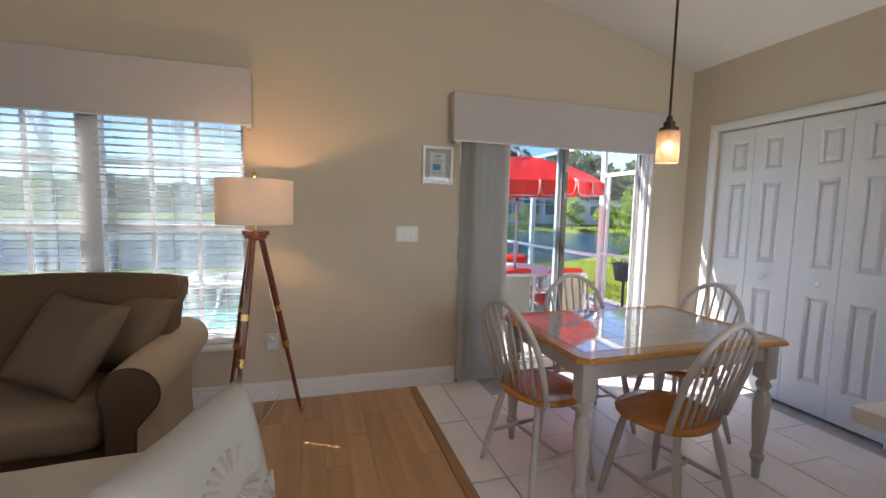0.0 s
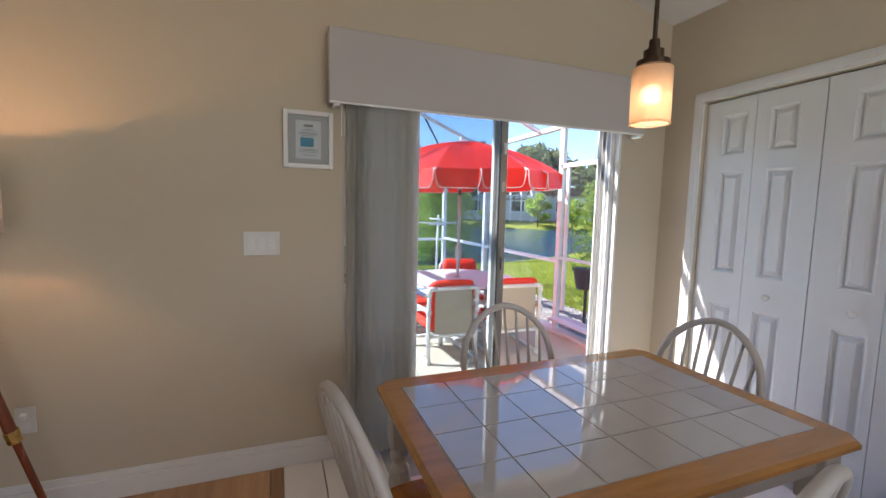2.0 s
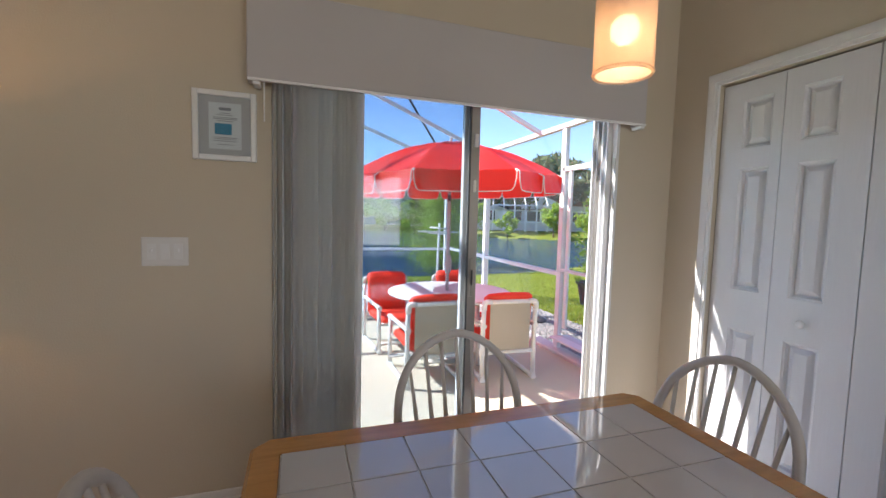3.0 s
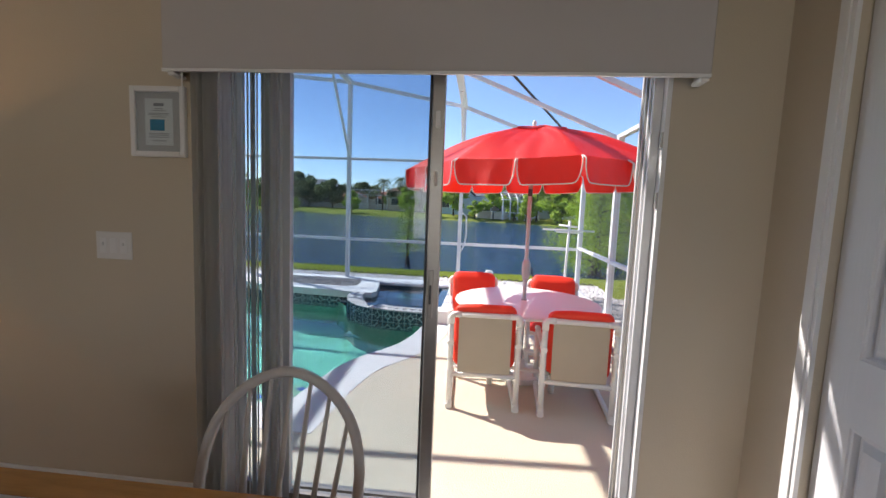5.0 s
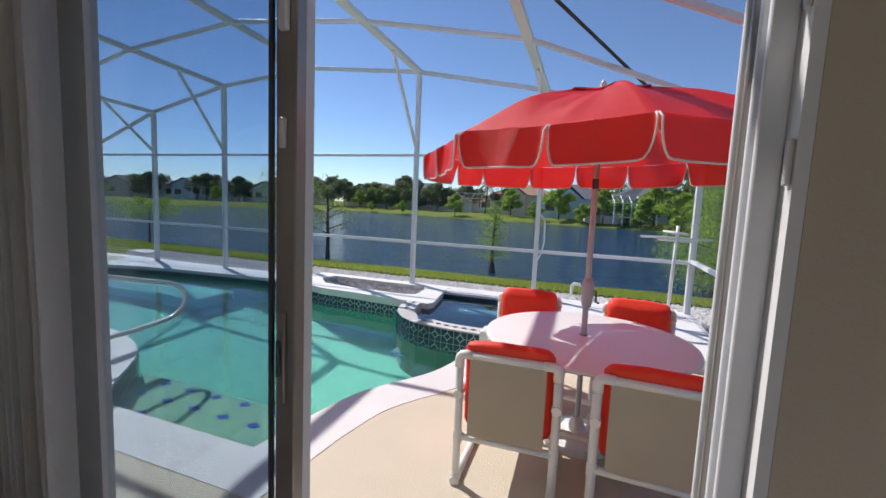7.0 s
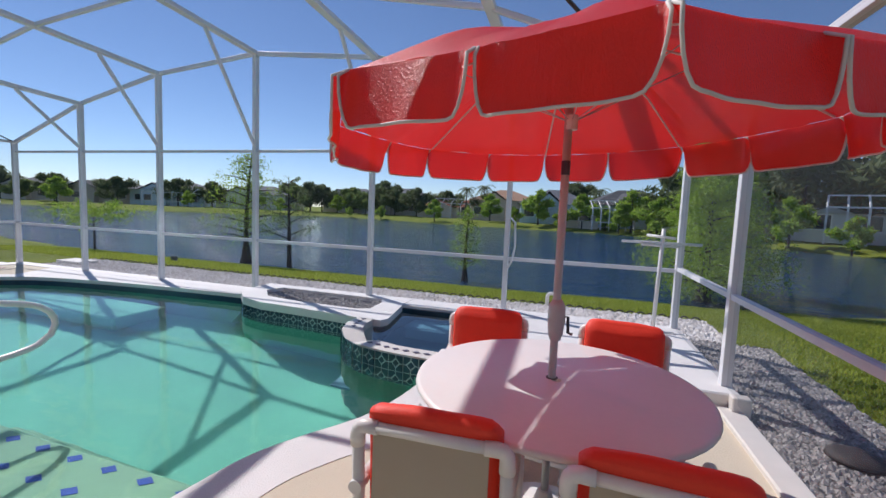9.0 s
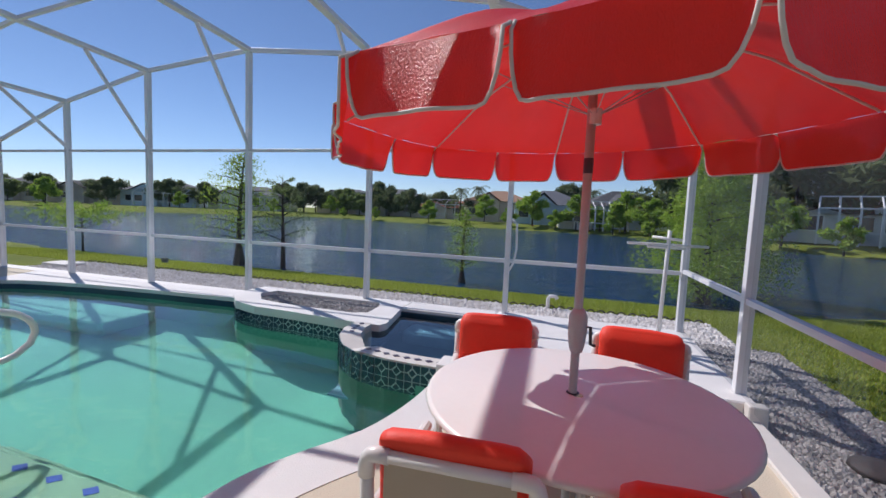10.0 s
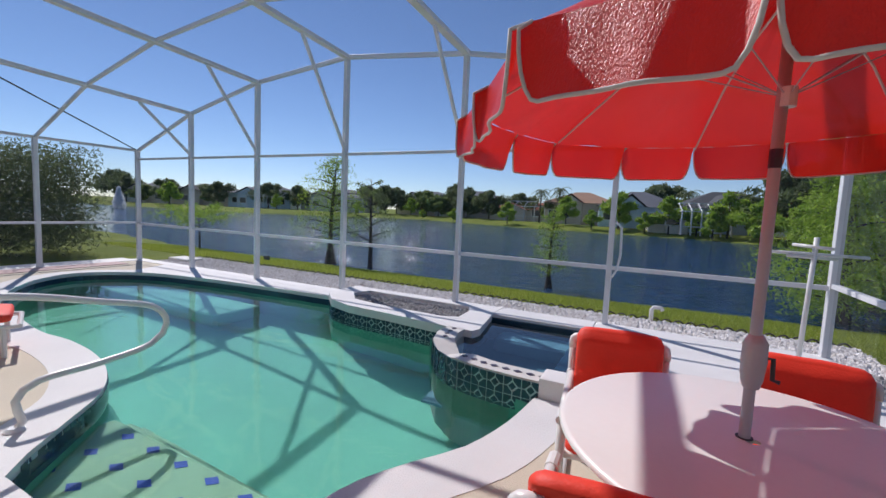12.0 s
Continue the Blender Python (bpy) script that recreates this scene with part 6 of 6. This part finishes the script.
palm(pose(-15.2, 66, 0.1), 5.0, 1, "tall palm behind the far shore houses")
palm(pose(-12.6, 67, 0.1), 5.4, 2, "tall palm behind the far shore houses")
palm(pose(-60, 70, 0.1), 5.2, 3, "palm in the far yards")
palm(pose(-88, 60, 0.1), 4.6, 4, "palm in the far yards")
palm(pose(4.6, 66, 0.1), 5.2, 5, "palm beside a grey-roofed house")
palm(pose(12.3, 62, 0.1), 9.6, 7, "very tall palm behind the blue houses")
palm(pose(20.5, 48, 0.1), 7.0, 6, "tall palm above the far trees")


# ---- far houses ----
def house(m, w, d, h, rise, wall, roof, label, gable=True, lanai=False, two=False):
    rt = thing("house", label, "house", m, "houses across the lake")
    part("wall", B(-w / 2, w / 2, -d / 2, d / 2, 0, h), wall, rt)
    bm = bmesh.new()
    o = 0.45
    X, Y = w / 2 + o, d / 2 + o
    if gable:
        v = [bm.verts.new(p) for p in ((-X, -Y, h), (X, -Y, h), (X, Y, h), (-X, Y, h), (-X + Y * 0.9, 0, h + rise), (X - Y * 0.9, 0, h + rise))]
        for q in ((0, 1, 5, 4), (1, 2, 5), (2, 3, 4, 5), (3, 0, 4), (3, 2, 1, 0)):
            bm.faces.new([v[k] for k in q])
    part("roof", bm, roof, rt)
    gw = w * 0.32
    bm = bmesh.new()
    v = [bm.verts.new(p) for p in ((-gw, -Y - 1.2, h), (gw * 0.2, -Y - 1.2, h), (-gw * 0.4, -Y - 1.2, h + rise * 0.75), (-gw, 0, h), (gw * 0.2, 0, h), (-gw * 0.4, 0, h + rise * 0.75))]
    for q in ((0, 2, 5, 3), (2, 1, 4, 5), (3, 4, 1, 0)):
        bm.faces.new([v[k] for k in q])
    part("gable_roof", bm, roof, rt)
    bm = bmesh.new()
    xz_prism(bm, [(-gw + 0.3, 0), (gw * 0.2 - 0.3, 0), (gw * 0.2 - 0.3, h), (-gw * 0.4, h + rise * 0.6), (-gw + 0.3, h)], -Y - 0.9, -d / 2)
    part("gable_wall", bm, wall, rt)
    for k, x in enumerate((-w * 0.38, -w * 0.2, w * 0.18, w * 0.36)):
        y = -d / 2 - 0.03 if not (-gw + 0.3 < x < gw * 0.2 - 0.3) else -Y - 0.93
        wn_ = part("window", B(x - 0.75, x + 0.75, y - 0.03, y + 0.02, 0.9, 2.1), M_WHITE, rt)
        part("pane", B(x - 0.66, x + 0.66, y - 0.05, y - 0.031, 0.98, 2.02), M_FARGLASS, wn_)
        if two:
            w2 = part("window", B(x - 0.6, x + 0.6, y - 0.03, y + 0.02, 3.3, 4.4), M_WHITE, rt)
            part("pane", B(x - 0.52, x + 0.52, y - 0.05, y - 0.031, 3.38, 4.32), M_FARGLASS, w2)
    if lanai:
        bm = bmesh.new()
        x0, x1, y0, y1, z = -w * 0.15, w * 0.5, -d / 2 - 4.2, -d / 2, 2.5
        n_ = 5
        for k in range(n_ + 1):
            x = x0 + (x1 - x0) * k / n_
            zz = z + 0.9 * math.sin(math.pi * k / n_)
            box(bm, x - 0.06, x + 0.06, y0 - 0.06, y0 + 0.06, 0, z)
            sweep(bm, [(x, y0, z), (x, (y0 + y1) / 2, z + 0.9), (x, y1, z + 0.5)], 0.06, 4)
        for zz in (0.9, z):
            box(bm, x0, x1, y0 - 0.05, y0 + 0.05, zz - 0.05, zz + 0.05)
        for x in (x0, x1):
            box(bm, x - 0.05, x + 0.05, y0, y1, z - 0.05, z + 0.05)
        box(bm, x0, x1, (y0 + y1) / 2 - 0.05, (y0 + y1) / 2 + 0.05, z + 0.85, z + 0.95)
        part("screen_room", bm, M_ALU, rt)
    return rt


S, R = M_STUCCO, M_ROOFS
for x, y, w, d, h, rise, wa, ro, rot, lan, two, lb in (
        (-1.5, 66, 10, 9, 2.8, 2.2, S[1], R[0], 8, False, False, "pale blue house with a grey gabled roof"),
        (8.2, 60, 11, 9, 2.7, 2.1, S[1], R[3], 10, False, False, "pale blue house with a dark roof"),
        (3.6, 58, 7, 5, 1.6, 0.8, S[0], R[0], 8, True, False, "white screened pool cage on the far bank"),
        (-9.5, 70, 10, 9, 3.2, 1.8, S[3], R[2], 5, False, False, "tan house with a terracotta roof"),
        (-20, 78, 13, 9, 2.0, 1.4, S[0], R[1], 0, True, False, "low cream house with a red tile roof"),
        (-34, 84, 13, 10, 4.0, 1.6, S[2], R[0], 0, False, True, "grey two-storey house beyond the lake"),
        (-45, 86, 12, 10, 3.6, 1.8, S[0], R[0], 0, False, True, "cream two-storey house beyond the lake"),
        (-61, 74, 14, 10, 3.0, 1.8, S[2], R[0], 15, True, False, "grey house behind a hedge"),
        (-76, 68, 14, 10, 3.0, 1.8, S[1], R[0], 20, True, False, "blue-grey house by the lake"),
        (-90, 64, 13, 10, 3.0, 1.8, S[3], R[3], 25, False, False, "tan house in shade"),
        (-106, 62, 13, 10, 3.0, 1.8, S[0], R[0], 25, False, False, "cream house at the end of the lake"),
        (20, 52, 12, 9, 3.0, 2.0, S[0], R[2], -15, True, False, "cream house with a tan roof"),
        (28.5, 42, 13, 10, 2.7, 1.7, S[2], R[2], -25, False, False, "grey house with a broad brown roof"),
        (21.8, 41, 8, 5, 2.2, 0.7, S[2], R[3], -25, True, False, "low dark-roofed porch with a screened pool cage"),
        (42, 36, 12, 9, 2.7, 1.6, S[3], R[2], -40, False, False, "tan house with a brown roof")):
    house(pose(x, y, ground_z(x, y - 3), 0, 0, rot), w, d, h, rise, wa, ro, lb, lanai=lan, two=two)

fo = thing("fountain", "white water fountain jet in the lake", "fountain", pose(-70.0, 35.0, WL))
v, f = leaves(np.random.default_rng(4), [(0, 0, 0.4 + 0.24 * k) for k in range(12)], [1.0 - 0.075 * k for k in range(12)], 3600, 0.15, 1.0, 0.5, 1)
cloud("spray", v, f, M_FOUNT, kind="", parent=fo)

hd = thing("hedge", "tall dark leafy hedge beside the pool cage", "hedge", pose(-12.0, 3.1, -0.14))
v, f = leaves(np.random.default_rng(6), [(0.5 * (k % 4) - 0.6, 0.55 * (k // 4) - 2.4, 0.5 + 0.55 * j) for k in range(40) for j in range(4)], [0.55] * 160, 52000, 0.055, 1.0)
cloud("foliage", v, f, M_LEAFD, kind="", parent=hd)
part("stems", T([(0, -2, 0), (0, -1.9, 1.4)], 0.05, 6), M_BARK, hd)
tree(pose(-17, 5.4, -0.2), 3.4, 1.5, 44, M_LEAFM, "far", 9000, 0.055, "mid green shrub tree near the lake bank", 0.1)
tree(pose(-16, 1.8, -0.14), 4.6, 2.0, 45, M_LEAFM, "far", 9000, 0.075, "tall tree beyond the hedge", 0.15)
v, f = leaves(np.random.default_rng(9), [(0, 0, 0.95), (0.05, 0.05, 1.2), (-0.02, 0, 1.45), (0.04, 0, 1.7)], [0.24, 0.26, 0.24, 0.18], 900, 0.035, 1.0)
cloud("leaves", v, f, M_LEAFL, kind="", parent=pp)


# ---- gravel and grass ----
def stones(name, n, region, zf, smin, smax, material, label, seed):
    rng = np.random.default_rng(seed)
    x0, x1, y0, y1 = region
    o = np.array([(1, 0, 0), (0, 1, 0), (-1, 0, 0), (0, -1, 0), (0, 0, 1), (0, 0, -1)], float)
    fc = [(0, 1, 4), (1, 2, 4), (2, 3, 4), (3, 0, 4), (1, 0, 5), (2, 1, 5), (3, 2, 5), (0, 3, 5)]
    x, y = x0 + (x1 - x0) * rng.random(n), y0 + (y1 - y0) * rng.random(n)
    s = smin + (smax - smin) * rng.random(n) ** 2
    a = rng.random(n) * 6.28
    sc = np.stack([s, s * (0.6 + 0.4 * rng.random(n)), s * (0.45 + 0.3 * rng.random(n))], 1)
    v = o[None] * sc[:, None, :] + 0.25 * s[:, None, None] * (rng.random((n, 6, 3)) - 0.5)
    ca, sa = np.cos(a)[:, None], np.sin(a)[:, None]
    vx, vy = v[:, :, 0] * ca - v[:, :, 1] * sa, v[:, :, 0] * sa + v[:, :, 1] * ca
    v = np.stack([vx + x[:, None], vy + y[:, None], v[:, :, 2] + (zf + s * 0.25)[:, None]], 2).reshape(-1, 3)
    f = (np.array(fc)[None] + (np.arange(n) * 6)[:, None, None]).reshape(-1, 3).tolist()
    return cloud(name, v.tolist(), f, material, label=label, category="gravel")


stones("gravel", 25000, (-9.0, 3.6, 5.97, 7.16), -0.14, 0.018, 0.045, M_STONE, "white river gravel band outside the cage", 2)
stones("gravel", 22000, (2.97, 3.95, -0.5, 6.0), -0.14, 0.014, 0.036, M_GSTONE, "grey and white gravel strip along the cage", 3)
stones("gravel", 2600, (-2.55, -0.86, 5.02, 5.60), -0.005, 0.014, 0.034, M_GSTONE, "grey gravel filling the raised bed", 4)
setting("gravel_bed_soil", B(-9.0, 3.6, 5.95, 7.16, -0.2, -0.137), M_SOIL)
setting("gravel_side_soil", B(2.96, 3.95, -0.5, 5.95, -0.2, -0.137), M_SOIL)
bm = bmesh.new()
for k in range(83):
    x = -8.9 + 0.15 * k
    sweep(bm, [(x + 0.15 * t, 7.20, -0.14 + 0.05 * math.sin(math.pi * t)) for t in (0.04, 0.3, 0.5, 0.7, 0.96)], 0.012, 5)
setting("scallop_edging", bm, M_TERRA, label="low scalloped lawn edging", category="edging")


def blades(name, n, region, zfun, h, seed):
    rng = np.random.default_rng(seed)
    x0, x1, y0, y1 = region
    x, y = x0 + (x1 - x0) * rng.random(n), y0 + (y1 - y0) * rng.random(n)
    z = np.array([zfun(a, b) for a, b in zip(x, y)]) - 0.005
    a = rng.random(n) * 6.28
    hh = h * (0.5 + rng.random(n))
    w = 0.012
    lx, ly = (rng.random(n) - 0.5) * hh * 1.2, (rng.random(n) - 0.5) * hh * 1.2
    v = np.stack([np.stack([x - w * np.cos(a), y - w * np.sin(a), z], 1), np.stack([x + w * np.cos(a), y + w * np.sin(a), z], 1), np.stack([x + lx, y + ly, z + hh], 1)], 1).reshape(-1, 3)
    f = (np.arange(n)[:, None] * 3 + np.arange(3)).tolist()
    return cloud(name, v.tolist(), f, M_BLADE, label="short green lawn grass", category="grass")


blades("grass", 75000, (-14, 6, 7.22, 9.9), ground_z, 0.05, 5)
blades("grass", 40000, (3.95, 8.0, 1.0, 9.4), ground_z, 0.05, 6)
blades("grass", 5000, (3.6, 3.95, 5.95, 7.4), ground_z, 0.05, 7)

# ---- floor pieces ----
fr = bpy.data.objects["floor_slab"]
tb = B(-0.1525, 0.1525, -0.303, 0.303, -0.011, 0.0, bev=0.0015)
tile_me = bpy.data.meshes.new("tile")
tb.to_mesh(tile_me)
tb.free()
fx0 = -0.032
for i in range(-1, 8):
    for j in range(11):
        x = fx0 + 0.31 * (i + 0.5)
        y = 0.30 - 0.61 * j - (0.305 if i % 2 else 0.0) - 0.60
        if i == -1:
            continue
        if x + 0.15 > CX or y > -0.05 and y + 0.303 > 0.02:
            if x + 0.15 > CX:
                continue
            y2 = -0.002
            y1 = y - 0.303
            if y2 - y1 > 0.05:
                part("tile", B(x - 0.1525, x + 0.1525, y1, y2, -0.011, 0.0, bev=0.0015), M_TILE, fr)
            continue
        t = part("tile", tile_me, M_TILE, fr)
        t.matrix_world = Matrix.Translation((x, y, 0))
for j in range(8):
    y1 = -0.002 - 0.61 * j - (0.0 if j == 0 else 0.0)
    part("tile", B(-0.225, fx0 - 0.0035, y1 - 0.60 + (0.0), y1, -0.011, 0.0, bev=0.0015), M_TILE, fr)
part("border_strip", B(-0.285, -0.228, -5.9, -0.012, -0.011, 0.003, bev=0.002), M_STRIP, fr)
pm = {}
for L_ in (0.9, 1.22):
    q = B(-0.0628, 0.0628, 0, L_ - 0.0004, -0.011, 0.0, bev=0.0008)
    pm[L_] = bpy.data.meshes.new("plank")
    q.to_mesh(pm[L_])
    q.free()
rr = random.Random(5)
for i in range(34):
    x = -0.351 - 0.126 * i
    y = -0.01
    first = rr.choice((0.35, 0.6, 0.9))
    part("plank", B(x - 0.0625, x + 0.0625, y - first + 0.001, y, -0.011, 0.0, bev=0.0008), M_WOODF, fr)
    y -= first
    while y > -5.2:
        L_ = rr.choice((0.9, 1.22))
        p_ = part("plank", pm[L_], M_WOODF, fr)
        p_.matrix_world = Matrix.Translation((x, y - L_, 0))
        y -= L_
